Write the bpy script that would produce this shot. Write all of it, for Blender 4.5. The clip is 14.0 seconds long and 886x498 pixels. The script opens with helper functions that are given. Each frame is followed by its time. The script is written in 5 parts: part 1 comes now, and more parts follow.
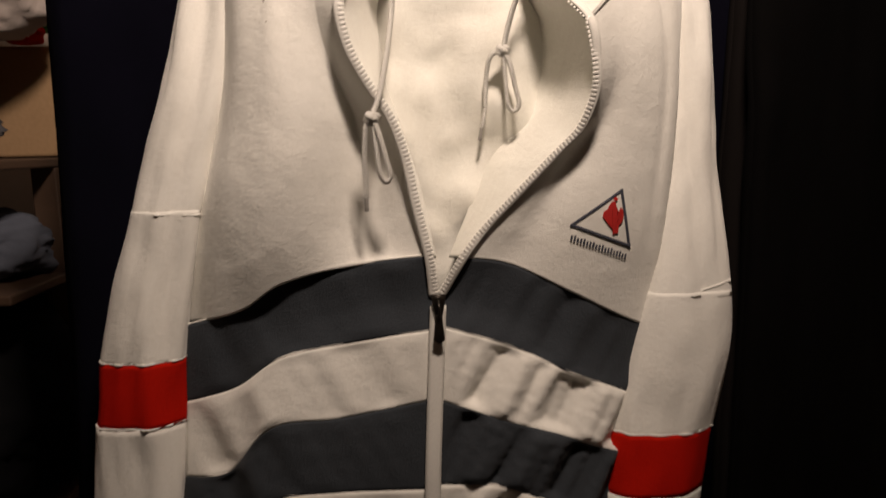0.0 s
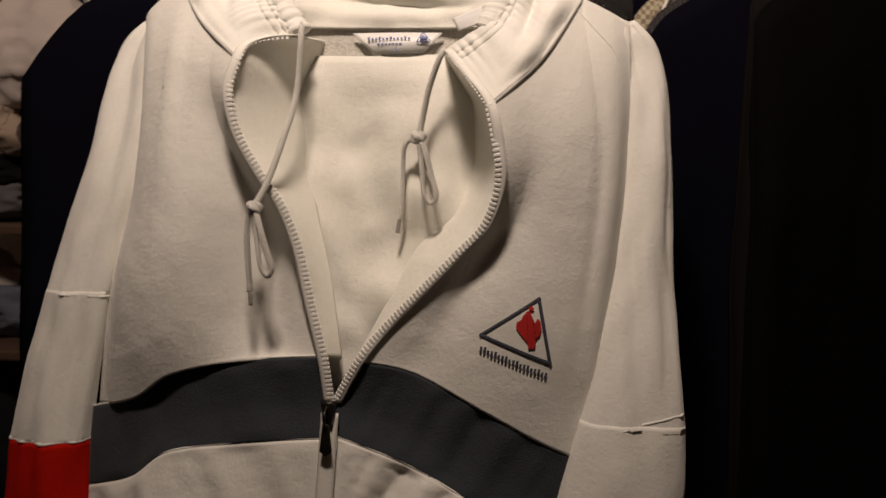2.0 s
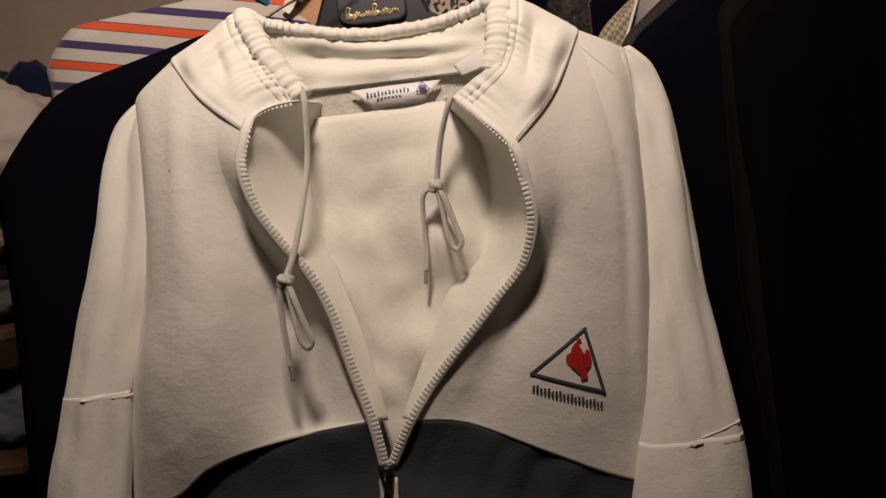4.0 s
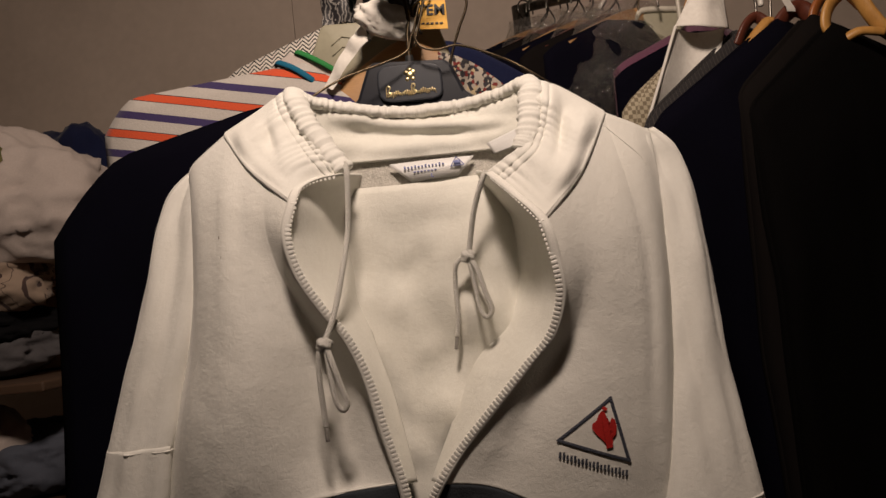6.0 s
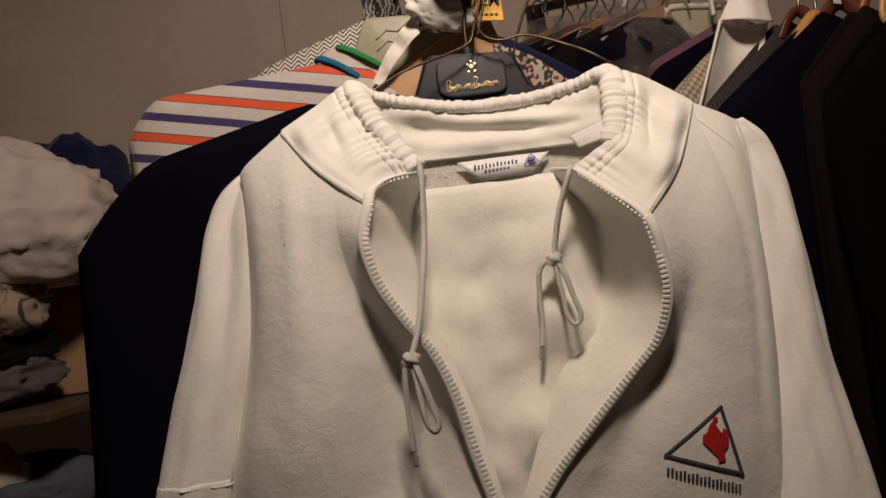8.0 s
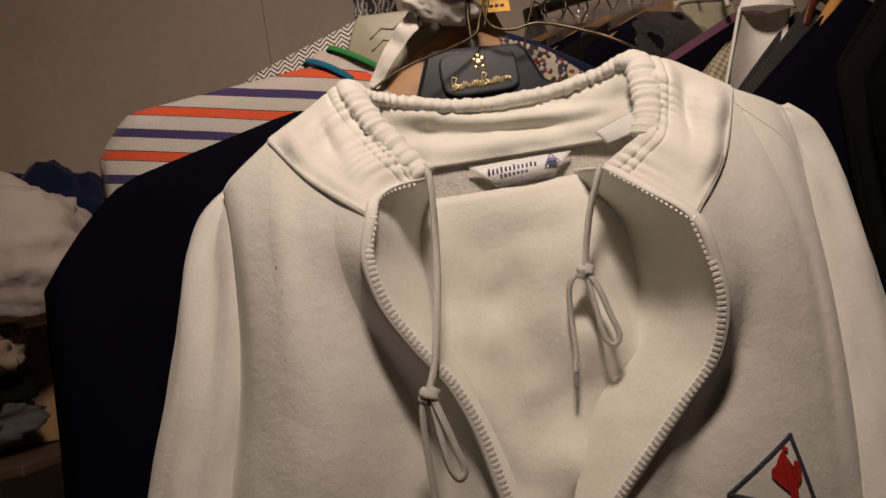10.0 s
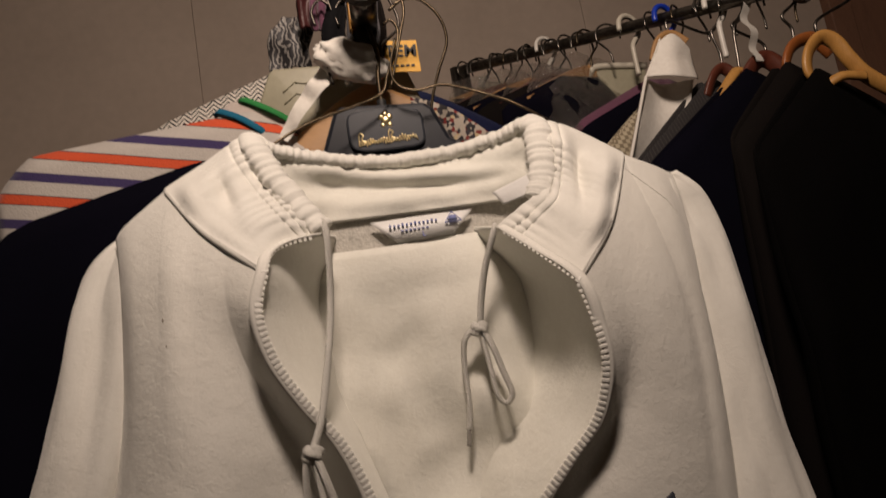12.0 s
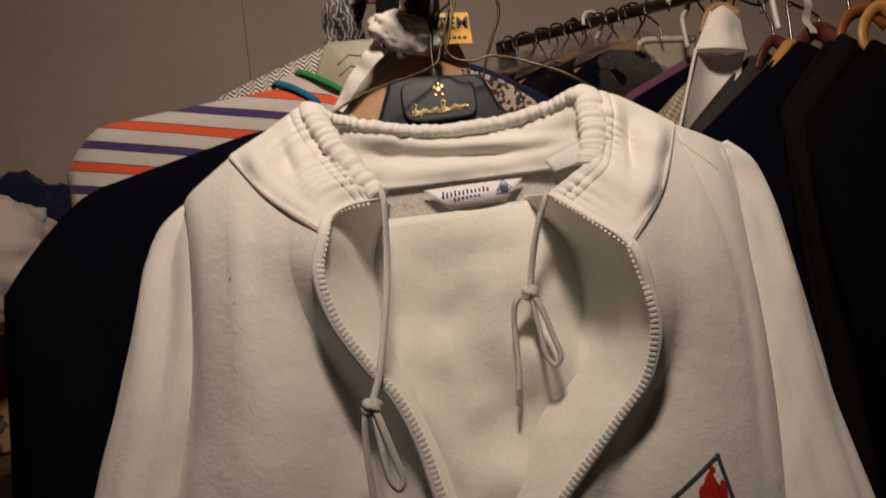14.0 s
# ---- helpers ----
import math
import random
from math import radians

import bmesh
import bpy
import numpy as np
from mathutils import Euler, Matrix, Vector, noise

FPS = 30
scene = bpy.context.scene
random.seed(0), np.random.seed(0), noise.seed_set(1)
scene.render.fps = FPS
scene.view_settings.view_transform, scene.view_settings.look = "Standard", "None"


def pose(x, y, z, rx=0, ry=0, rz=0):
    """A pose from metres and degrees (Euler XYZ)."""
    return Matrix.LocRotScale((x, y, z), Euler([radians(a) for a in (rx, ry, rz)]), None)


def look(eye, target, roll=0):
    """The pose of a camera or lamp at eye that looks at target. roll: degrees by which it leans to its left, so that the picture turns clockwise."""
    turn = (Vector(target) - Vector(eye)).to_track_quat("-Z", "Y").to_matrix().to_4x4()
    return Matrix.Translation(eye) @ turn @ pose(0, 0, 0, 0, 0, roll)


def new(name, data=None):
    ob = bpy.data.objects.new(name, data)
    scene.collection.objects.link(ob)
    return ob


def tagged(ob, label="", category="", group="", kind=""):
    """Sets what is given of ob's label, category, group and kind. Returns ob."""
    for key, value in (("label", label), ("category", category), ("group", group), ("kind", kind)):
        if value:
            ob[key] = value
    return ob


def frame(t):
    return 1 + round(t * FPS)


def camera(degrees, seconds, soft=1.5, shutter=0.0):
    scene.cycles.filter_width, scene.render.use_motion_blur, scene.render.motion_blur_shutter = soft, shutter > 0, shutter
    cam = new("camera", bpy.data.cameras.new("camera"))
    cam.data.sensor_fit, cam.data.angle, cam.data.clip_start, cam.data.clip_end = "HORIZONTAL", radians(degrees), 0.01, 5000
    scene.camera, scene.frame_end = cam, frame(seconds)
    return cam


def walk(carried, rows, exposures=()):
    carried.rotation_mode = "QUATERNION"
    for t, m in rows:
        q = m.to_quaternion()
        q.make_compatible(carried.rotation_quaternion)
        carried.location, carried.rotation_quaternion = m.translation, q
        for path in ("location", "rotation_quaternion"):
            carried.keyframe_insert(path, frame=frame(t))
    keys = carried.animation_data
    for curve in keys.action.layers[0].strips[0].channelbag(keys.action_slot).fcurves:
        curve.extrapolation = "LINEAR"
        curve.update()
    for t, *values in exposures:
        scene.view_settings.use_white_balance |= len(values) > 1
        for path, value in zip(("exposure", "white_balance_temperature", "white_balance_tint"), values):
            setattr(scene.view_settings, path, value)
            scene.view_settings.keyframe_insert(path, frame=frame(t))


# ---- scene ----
from mathutils.bvhtree import BVHTree

cam = camera(64.0, 14.0, shutter=0.5)

PATH = [
    (0, (-0.094, -0.707, 1.407), (0.094, 1.263, 1.115), -1.3),
    (0.5, (0.006, -0.673, 1.413), (-0.027, 1.321, 1.265), -1.6),
    (1, (0.119, -0.676, 1.447), (-0.196, 1.299, 1.423), 1.5),
    (1.5, (0.152, -0.67, 1.438), (-0.207, 1.296, 1.344), 2.3),
    (2, (0.139, -0.634, 1.433), (-0.129, 1.345, 1.318), 0.8),
    (2.5, (0.071, -0.633, 1.44), (-0.109, 1.358, 1.38), -6.9),
    (5, (0.059, -0.644, 1.458), (-0.016, 1.355, 1.447), -7.0),
    (5.5, (0.056, -0.664, 1.464), (-0.056, 1.331, 1.542), -6.4),
    (6, (0.055, -0.666, 1.464), (-0.082, 1.326, 1.585), -6.2),
    (6.5, (0.048, -0.654, 1.468), (-0.062, 1.339, 1.585), -6.1),
    (7, (-0.003, -0.634, 1.476), (-0.1, 1.361, 1.574), -6.4),
    (9.5, (-0.068, -0.589, 1.462), (0.026, 1.395, 1.698), -9.8),
    (10, (-0.069, -0.544, 1.476), (-0.063, 1.446, 1.678), -10.3),
    (10.5, (-0.054, -0.554, 1.49), (0.067, 1.394, 1.927), -7.6),
    (11, (-0.042, -0.558, 1.484), (0.038, 1.406, 1.852), -10.1),
    (11.5, (-0.043, -0.563, 1.485), (0.067, 1.393, 1.89), -10.5),
    (12, (-0.033, -0.549, 1.475), (0.149, 1.418, 1.783), -9.7),
    (12.5, (-0.039, -0.546, 1.468), (0.143, 1.43, 1.713), -9.1),
    (13, (-0.038, -0.551, 1.464), (0.087, 1.437, 1.649), -8.6),
    (13.5, (-0.046, -0.554, 1.462), (0.063, 1.435, 1.648), -8.8),
    (14, (-0.048, -0.564, 1.464), (0.024, 1.416, 1.732), -8.6),
]
EXPOSURES = [(0.0, 0.84), (1.0, 0.50), (2.5, 0.27), (5.0, 0.13), (7.0, 0.14), (9.5, 0.0), (14.0, -0.06)]
walk(cam, [(t, look(eye, target, roll)) for t, eye, target, roll in PATH], EXPOSURES)

# ---- light ----
def area(name, eye, target, size, power, colour):
    data = bpy.data.lights.new(name, "AREA")
    data.shape, data.size, data.energy, data.color = "DISK", size, power, colour
    ob = new(name, data)
    ob.matrix_world = look(eye, target)
    return ob


area("ceiling_bulb", (0.035, -0.53, 2.19), (-0.02, 0.3, 1.88), 0.15, 7.7, (1.0, 0.80, 0.665))
world = bpy.data.worlds.new("world")
scene.world = world
world.use_nodes = True
world.node_tree.nodes["Background"].inputs[0].default_value = (1.0, 0.85, 0.7, 1)
world.node_tree.nodes["Background"].inputs[1].default_value = 0.008


# ---- materials ----
def material(name, colour, rough=0.8, metal=0.0, second=None, blotch=9.0, grain=400.0, relief=0.3, depth=0.002,
             sheen=0.0, coat=0.0, amount=0.5, weave=0.0, stretch=(1, 1, 1), pile=0.0):
    """A surface with large blotches between two near colours and a fine grain that also gives relief."""
    mat = bpy.data.materials.new(name)
    mat.use_nodes = True
    t = mat.node_tree
    b = t.nodes["Principled BSDF"]
    b.inputs["Roughness"].default_value, b.inputs["Metallic"].default_value = rough, metal
    b.inputs["Sheen Weight"].default_value = sheen
    b.inputs["Specular IOR Level"].default_value = 0.06 if rough > 0.9 else 0.5
    b.inputs["Sheen Roughness"].default_value = 0.5
    b.inputs["Coat Weight"].default_value = coat
    co = t.nodes.new("ShaderNodeTexCoord")
    mp = t.nodes.new("ShaderNodeMapping")
    mp.inputs["Scale"].default_value = stretch
    t.links.new(co.outputs["Object"], mp.inputs["Vector"])
    big, fine = t.nodes.new("ShaderNodeTexNoise"), t.nodes.new("ShaderNodeTexNoise")
    big.inputs["Scale"].default_value, big.inputs["Detail"].default_value = blotch, 4
    fine.inputs["Scale"].default_value, fine.inputs["Detail"].default_value = grain, 3
    for n in (big, fine):
        t.links.new(mp.outputs["Vector"], n.inputs["Vector"])
    second = second or tuple(c * 0.82 for c in colour)
    mix = t.nodes.new("ShaderNodeMix")
    mix.data_type = "RGBA"
    mix.inputs[6].default_value, mix.inputs[7].default_value = (*colour, 1), (*second, 1)
    ramp = t.nodes.new("ShaderNodeMapRange")
    ramp.inputs[1].default_value, ramp.inputs[2].default_value = 0.35, 0.72
    add = t.nodes.new("ShaderNodeMath")
    add.operation = "MULTIPLY_ADD"
    add.inputs[1].default_value = amount
    t.links.new(fine.outputs["Fac"], add.inputs[0])
    half = t.nodes.new("ShaderNodeMath")
    half.operation = "MULTIPLY"
    half.inputs[1].default_value = 1 - amount
    t.links.new(big.outputs["Fac"], half.inputs[0])
    t.links.new(half.outputs[0], add.inputs[2])
    t.links.new(add.outputs[0], ramp.inputs[0])
    t.links.new(ramp.outputs[0], mix.inputs[0])
    t.links.new(mix.outputs[2], b.inputs["Base Color"])
    bump = t.nodes.new("ShaderNodeBump")
    bump.inputs["Strength"].default_value, bump.inputs["Distance"].default_value = relief, depth
    if weave:
        wave = t.nodes.new("ShaderNodeTexWave")
        wave.inputs["Scale"].default_value = weave
        wave.inputs["Distortion"].default_value = 0.6
        wave.bands_direction = "DIAGONAL"
        t.links.new(mp.outputs["Vector"], wave.inputs["Vector"])
        both = t.nodes.new("ShaderNodeMath")
        t.links.new(wave.outputs["Fac"], both.inputs[0])
        t.links.new(fine.outputs["Fac"], both.inputs[1])
        t.links.new(both.outputs[0], bump.inputs["Height"])
    elif pile:
        # matted tufts and pills of a brushed cloth
        tuft = t.nodes.new("ShaderNodeTexNoise")
        tuft.inputs["Scale"].default_value, tuft.inputs["Detail"].default_value, tuft.inputs["Roughness"].default_value = pile, 5, 0.72
        tuft.inputs["Distortion"].default_value = 0.4
        t.links.new(mp.outputs["Vector"], tuft.inputs["Vector"])
        t.links.new(tuft.outputs["Fac"], bump.inputs["Height"])
        t.links.new(tuft.outputs["Fac"], add.inputs[0])
    else:
        t.links.new(fine.outputs["Fac"], bump.inputs["Height"])
    t.links.new(bump.outputs["Normal"], b.inputs["Normal"])
    return mat


def striped(name, ground, bands, period, axis=2, shift=0.0, rough=0.85, slant=0.0):
    """Cloth with printed bands along one axis: bands are (start, end, colour) in metres within one period."""
    mat = material(name, ground, rough, grain=500, sheen=0.1)
    t = mat.node_tree
    b = t.nodes["Principled BSDF"]
    last = b.inputs["Base Color"].links[0].from_socket
    co = t.nodes.new("ShaderNodeTexCoord")
    sep = t.nodes.new("ShaderNodeSeparateXYZ")
    t.links.new(co.outputs["Object"], sep.inputs[0])
    s = t.nodes.new("ShaderNodeMath")
    s.operation = "MULTIPLY_ADD"
    s.inputs[1].default_value = slant
    t.links.new(sep.outputs[0], s.inputs[0])
    t.links.new(sep.outputs[axis], s.inputs[2])
    m = t.nodes.new("ShaderNodeMath")
    m.operation = "FLOORED_MODULO"
    m.inputs[1].default_value = period
    t.links.new(s.outputs[0], m.inputs[0])
    for a, z, colour in bands:
        d = t.nodes.new("ShaderNodeMath")
        d.operation = "COMPARE"
        d.inputs[1].default_value, d.inputs[2].default_value = (a + z) / 2, (z - a) / 2
        t.links.new(m.outputs[0], d.inputs[0])
        mix = t.nodes.new("ShaderNodeMix")
        mix.data_type = "RGBA"
        mix.inputs[7].default_value = (*colour, 1)
        t.links.new(d.outputs[0], mix.inputs[0])
        t.links.new(last, mix.inputs[6])
        last = mix.outputs[2]
    t.links.new(last, b.inputs["Base Color"])
    return mat


FLEECE = material("white_fleece", (0.815, 0.80, 0.745), 0.95, second=(0.745, 0.725, 0.665), blotch=14, relief=0.34, depth=0.002, sheen=0.25, amount=0.4, pile=190)
FLEECE_IN = material("brushed_fleece", (0.81, 0.80, 0.73), 0.97, second=(0.72, 0.70, 0.63), blotch=22, relief=0.30, depth=0.0026, sheen=0.3, amount=0.45, pile=150)
TERRY = material("grey_terry", (0.74, 0.71, 0.65), 0.95, second=(0.50, 0.48, 0.43), blotch=160, grain=500, relief=0.6, depth=0.0016)
NAVY_KNIT = material("navy_knit", (0.044, 0.050, 0.058), 0.92, second=(0.032, 0.037, 0.044), grain=600, sheen=0.1, relief=0.4)
RED_KNIT = material("red_knit", (0.52, 0.010, 0.003), 0.92, second=(0.40, 0.008, 0.003), grain=600, sheen=0.0)
ZIP_TAPE = material("zip_tape", (0.82, 0.80, 0.74), 0.85, grain=700, relief=0.08, depth=0.001)
ZIP_TEETH = material("zip_plastic", (0.88, 0.86, 0.80), 0.42, grain=300, relief=0.05)
CORD = material("white_cord", (0.80, 0.78, 0.72), 0.8, second=(0.62, 0.60, 0.55), grain=900, weave=800, relief=0.6, depth=0.001)
AGLET = material("grey_cord_end", (0.36, 0.34, 0.31), 0.5, grain=300)
DARK_METAL = material("dark_metal", (0.06, 0.053, 0.045), 0.35, 0.9, grain=200, relief=0.1)
BRASS = material("worn_brass_wire", (0.11, 0.085, 0.055), 0.36, 1.0, second=(0.065, 0.05, 0.034), blotch=40, grain=300, relief=0.1)
CHROME = material("rail_chrome", (0.19, 0.175, 0.155), 0.28, 1.0, second=(0.07, 0.064, 0.058), blotch=25, grain=200, relief=0.1)
GOLD = material("gold_print", (0.76, 0.63, 0.36), 0.33, 1.0, grain=200, relief=0.1)
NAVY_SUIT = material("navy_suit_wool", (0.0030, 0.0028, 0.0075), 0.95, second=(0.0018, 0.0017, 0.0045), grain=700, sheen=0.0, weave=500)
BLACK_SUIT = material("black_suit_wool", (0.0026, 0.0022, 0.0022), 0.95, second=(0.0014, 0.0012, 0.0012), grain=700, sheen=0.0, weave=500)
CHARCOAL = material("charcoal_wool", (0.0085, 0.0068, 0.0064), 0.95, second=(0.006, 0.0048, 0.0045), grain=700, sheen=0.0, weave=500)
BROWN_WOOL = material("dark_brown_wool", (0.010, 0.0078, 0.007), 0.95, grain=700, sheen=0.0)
NAVY_COTTON = material("navy_cotton", (0.012, 0.016, 0.048), 0.95, second=(0.008, 0.010, 0.03), grain=500, sheen=0.1)
NAVY_PLASTIC = material("navy_plastic", (0.013, 0.015, 0.022), 0.33, grain=150, relief=0.015, coat=0.2)
PLATE = material("grey_blue_plate", (0.036, 0.040, 0.050), 0.34, grain=150, relief=0.015, coat=0.2)
WOOD_PALE = material("pale_wood", (0.42, 0.235, 0.095), 0.5, second=(0.33, 0.175, 0.068), blotch=18, grain=160, stretch=(1, 1, 9), relief=0.15)
WOOD_TAN = material("tan_wood", (0.50, 0.26, 0.07), 0.42, second=(0.37, 0.18, 0.045), blotch=18, grain=160, stretch=(9, 1, 1), relief=0.15)
WOOD_ORANGE = material("orange_wood", (0.30, 0.095, 0.022), 0.38, second=(0.2, 0.06, 0.015), blotch=18, grain=160, stretch=(9, 1, 1), relief=0.15)
WOOD_DARK = material("mahogany_wood", (0.12, 0.032, 0.018), 0.35, second=(0.07, 0.02, 0.012), blotch=18, grain=160, relief=0.15)
WALL = material("grey_beige_wall", (0.58, 0.485, 0.41), 0.88, second=(0.48, 0.40, 0.335), blotch=4.5, grain=45, relief=0.2, amount=0.35)
FLOOR = material("grey_floor", (0.16, 0.15, 0.14), 0.8, blotch=4, grain=90)
CEIL = material("pale_ceiling", (0.55, 0.52, 0.47), 0.9, blotch=3, grain=60)
PAPER = material("white_paper", (0.78, 0.75, 0.69), 0.75, second=(0.68, 0.64, 0.58), blotch=25, grain=200, relief=0.25)
def film(name):
    """Very thin clear film: light goes through, and creases gleam."""
    mat = bpy.data.materials.new(name)
    mat.use_nodes = True
    t = mat.node_tree
    t.nodes.remove(t.nodes["Principled BSDF"])
    see, gloss, mix = t.nodes.new("ShaderNodeBsdfTransparent"), t.nodes.new("ShaderNodeBsdfGlossy"), t.nodes.new("ShaderNodeMixShader")
    see.inputs["Color"].default_value = (0.90, 0.89, 0.87, 1)
    gloss.inputs["Color"].default_value, gloss.inputs["Roughness"].default_value = (1, 1, 1, 1), 0.09
    mix.inputs[0].default_value = 0.30
    n = t.nodes.new("ShaderNodeTexNoise")
    n.inputs["Scale"].default_value, n.inputs["Detail"].default_value, n.inputs["Distortion"].default_value = 34, 4, 2.2
    bump = t.nodes.new("ShaderNodeBump")
    bump.inputs["Strength"].default_value, bump.inputs["Distance"].default_value = 1.0, 0.014
    t.links.new(n.outputs["Fac"], bump.inputs["Height"])
    t.links.new(bump.outputs["Normal"], gloss.inputs["Normal"])
    t.links.new(see.outputs[0], mix.inputs[1])
    t.links.new(gloss.outputs[0], mix.inputs[2])
    haze, veil = t.nodes.new("ShaderNodeBsdfDiffuse"), t.nodes.new("ShaderNodeMixShader")
    haze.inputs["Color"].default_value, veil.inputs[0].default_value = (0.8, 0.78, 0.75, 1), 0.025
    t.links.new(bump.outputs["Normal"], haze.inputs["Normal"])
    t.links.new(mix.outputs[0], veil.inputs[1])
    t.links.new(haze.outputs[0], veil.inputs[2])
    t.links.new(veil.outputs[0], t.nodes["Material Output"].inputs["Surface"])
    return mat


POLY = film("clear_polythene")
BEIGE_PLASTIC = material("beige_plastic", (0.33, 0.31, 0.225), 0.45, second=(0.28, 0.26, 0.19), grain=150, relief=0.1)
CREAM_PLASTIC = material("cream_plastic", (0.58, 0.54, 0.45), 0.4, grain=150, relief=0.1)
BLUE_PLASTIC = material("blue_plastic", (0.01, 0.045, 0.45), 0.35, grain=150, relief=0.05)
WHITE_PLASTIC = material("white_plastic", (0.72, 0.69, 0.63), 0.4, grain=150, relief=0.05)
GREY_CAP = material("grey_rail_cap", (0.016, 0.0135, 0.0115), 0.7, grain=120, relief=0.15)
PALE_CAP = material("pale_rail_cap", (0.15, 0.13, 0.112), 0.7, grain=120, relief=0.15)
YELLOW = material("yellow_card", (0.80, 0.43, 0.045), 0.6, grain=150, relief=0.1)
RED_CARD = material("red_card", (0.62, 0.03, 0.012), 0.55, grain=150, relief=0.1)
INK = material("black_ink", (0.012, 0.012, 0.012), 0.6, grain=150, relief=0.05)
BLUE_INK = material("blue_thread", (0.24, 0.27, 0.52), 0.8, grain=500)
NAVY_THREAD = material("navy_thread", (0.045, 0.050, 0.072), 0.7, second=(0.06, 0.065, 0.085), grain=700, relief=0.7)
RED_THREAD = material("red_thread", (0.52, 0.018, 0.014), 0.65, second=(0.36, 0.012, 0.01), grain=700, relief=0.25)
SATIN = material("white_satin", (0.80, 0.79, 0.77), 0.45, second=(0.73, 0.72, 0.70), grain=600, relief=0.1)
MAUVE = material("mauve_cloth", (0.135, 0.045, 0.085), 0.9, grain=500, sheen=0.2)
TEE = material("off_white_jersey", (0.52, 0.45, 0.41), 0.95, second=(0.43, 0.37, 0.335), grain=500, sheen=0.15)
OLIVE = material("olive_print", (0.075, 0.075, 0.028), 0.85, second=(0.19, 0.16, 0.05), blotch=60, grain=300)
KHAKI = material("khaki_cloth", (0.26, 0.22, 0.13), 0.95, grain=400)
GREY_CLOTH = material("grey_cloth", (0.105, 0.10, 0.105), 0.95, grain=400)
BLUEGREY = material("blue_grey_cloth", (0.085, 0.095, 0.125), 0.9, grain=400)
BLACK_CLOTH = material("black_cloth", (0.008, 0.008, 0.009), 0.95, grain=400)
CARDBOARD = material("cardboard", (0.40, 0.255, 0.135), 0.85, second=(0.33, 0.205, 0.105), blotch=10, grain=150, relief=0.15)
SHELF_BROWN = material("brown_wall_panel", (0.26, 0.135, 0.085), 0.6, second=(0.19, 0.098, 0.062), grain=90, stretch=(6, 1, 1), relief=0.15)
SHELF_WOOD = material("brown_shelf_wood", (0.075, 0.042, 0.024), 0.6, grain=150, stretch=(1, 1, 8), relief=0.2)
GREEN = material("green_cloth", (0.02, 0.20, 0.045), 0.9, grain=400)
ORANGE, PURPLE, TEAL = (0.58, 0.075, 0.020), (0.036, 0.022, 0.095), (0.0, 0.11, 0.20)
THIN = (0.02, 0.016, 0.02)
STRIPES = striped("striped_jersey", (0.50, 0.46, 0.42),
                  [(0.0275, 0.0365, ORANGE), (0.0365, 0.0374, THIN), (0.0268, 0.0276, THIN), (0.004, 0.013, PURPLE)], 0.0465, slant=0.25)
PINSTRIPE = striped("pinstripe_wool", (0.009, 0.0075, 0.0085), [(0.0, 0.0008, (0.055, 0.045, 0.042))], 0.006, axis=0)
PLAID = striped("brown_plaid", (0.34, 0.255, 0.19), [(0.0, 0.004, (0.06, 0.035, 0.03)), (0.016, 0.017, (0.08, 0.05, 0.04))], 0.032, axis=0)


def checked(name, a, b_, size):
    mat = material(name, a, 0.9, grain=500)
    t = mat.node_tree
    co = t.nodes.new("ShaderNodeTexCoord")
    ch = t.nodes.new("ShaderNodeTexChecker")
    ch.inputs["Scale"].default_value = 1 / size
    ch.inputs["Color1"].default_value, ch.inputs["Color2"].default_value = (*a, 1), (*b_, 1)
    t.links.new(co.outputs["Object"], ch.inputs["Vector"])
    t.links.new(ch.outputs["Color"], t.nodes["Principled BSDF"].inputs["Base Color"])
    return mat


CHECK = checked("beige_check", (0.46, 0.40, 0.29), (0.22, 0.18, 0.12), 0.006)


def zigzagged(name):
    """Black zigzag lines on white cloth."""
    mat = material(name, (0.60, 0.56, 0.50), 0.9, grain=500)
    t = mat.node_tree
    co = t.nodes.new("ShaderNodeTexCoord")
    sep = t.nodes.new("ShaderNodeSeparateXYZ")
    t.links.new(co.outputs["Object"], sep.inputs[0])
    tri = t.nodes.new("ShaderNodeMath")
    tri.operation, tri.inputs[1].default_value = "PINGPONG", 0.008
    t.links.new(sep.outputs[0], tri.inputs[0])
    add = t.nodes.new("ShaderNodeMath")
    t.links.new(tri.outputs[0], add.inputs[0])
    t.links.new(sep.outputs[2], add.inputs[1])
    mod = t.nodes.new("ShaderNodeMath")
    mod.operation, mod.inputs[1].default_value = "FLOORED_MODULO", 0.0056
    t.links.new(add.outputs[0], mod.inputs[0])
    less = t.nodes.new("ShaderNodeMath")
    less.operation, less.inputs[1].default_value = "LESS_THAN", 0.0022
    t.links.new(mod.outputs[0], less.inputs[0])
    mix = t.nodes.new("ShaderNodeMix")
    mix.data_type = "RGBA"
    mix.inputs[6].default_value, mix.inputs[7].default_value = (0.60, 0.56, 0.50, 1), (0.012, 0.011, 0.012, 1)
    t.links.new(less.outputs[0], mix.inputs[0])
    t.links.new(mix.outputs[2], t.nodes["Principled BSDF"].inputs["Base Color"])
    return mat


ZIGZAG = zigzagged("zigzag_jersey")


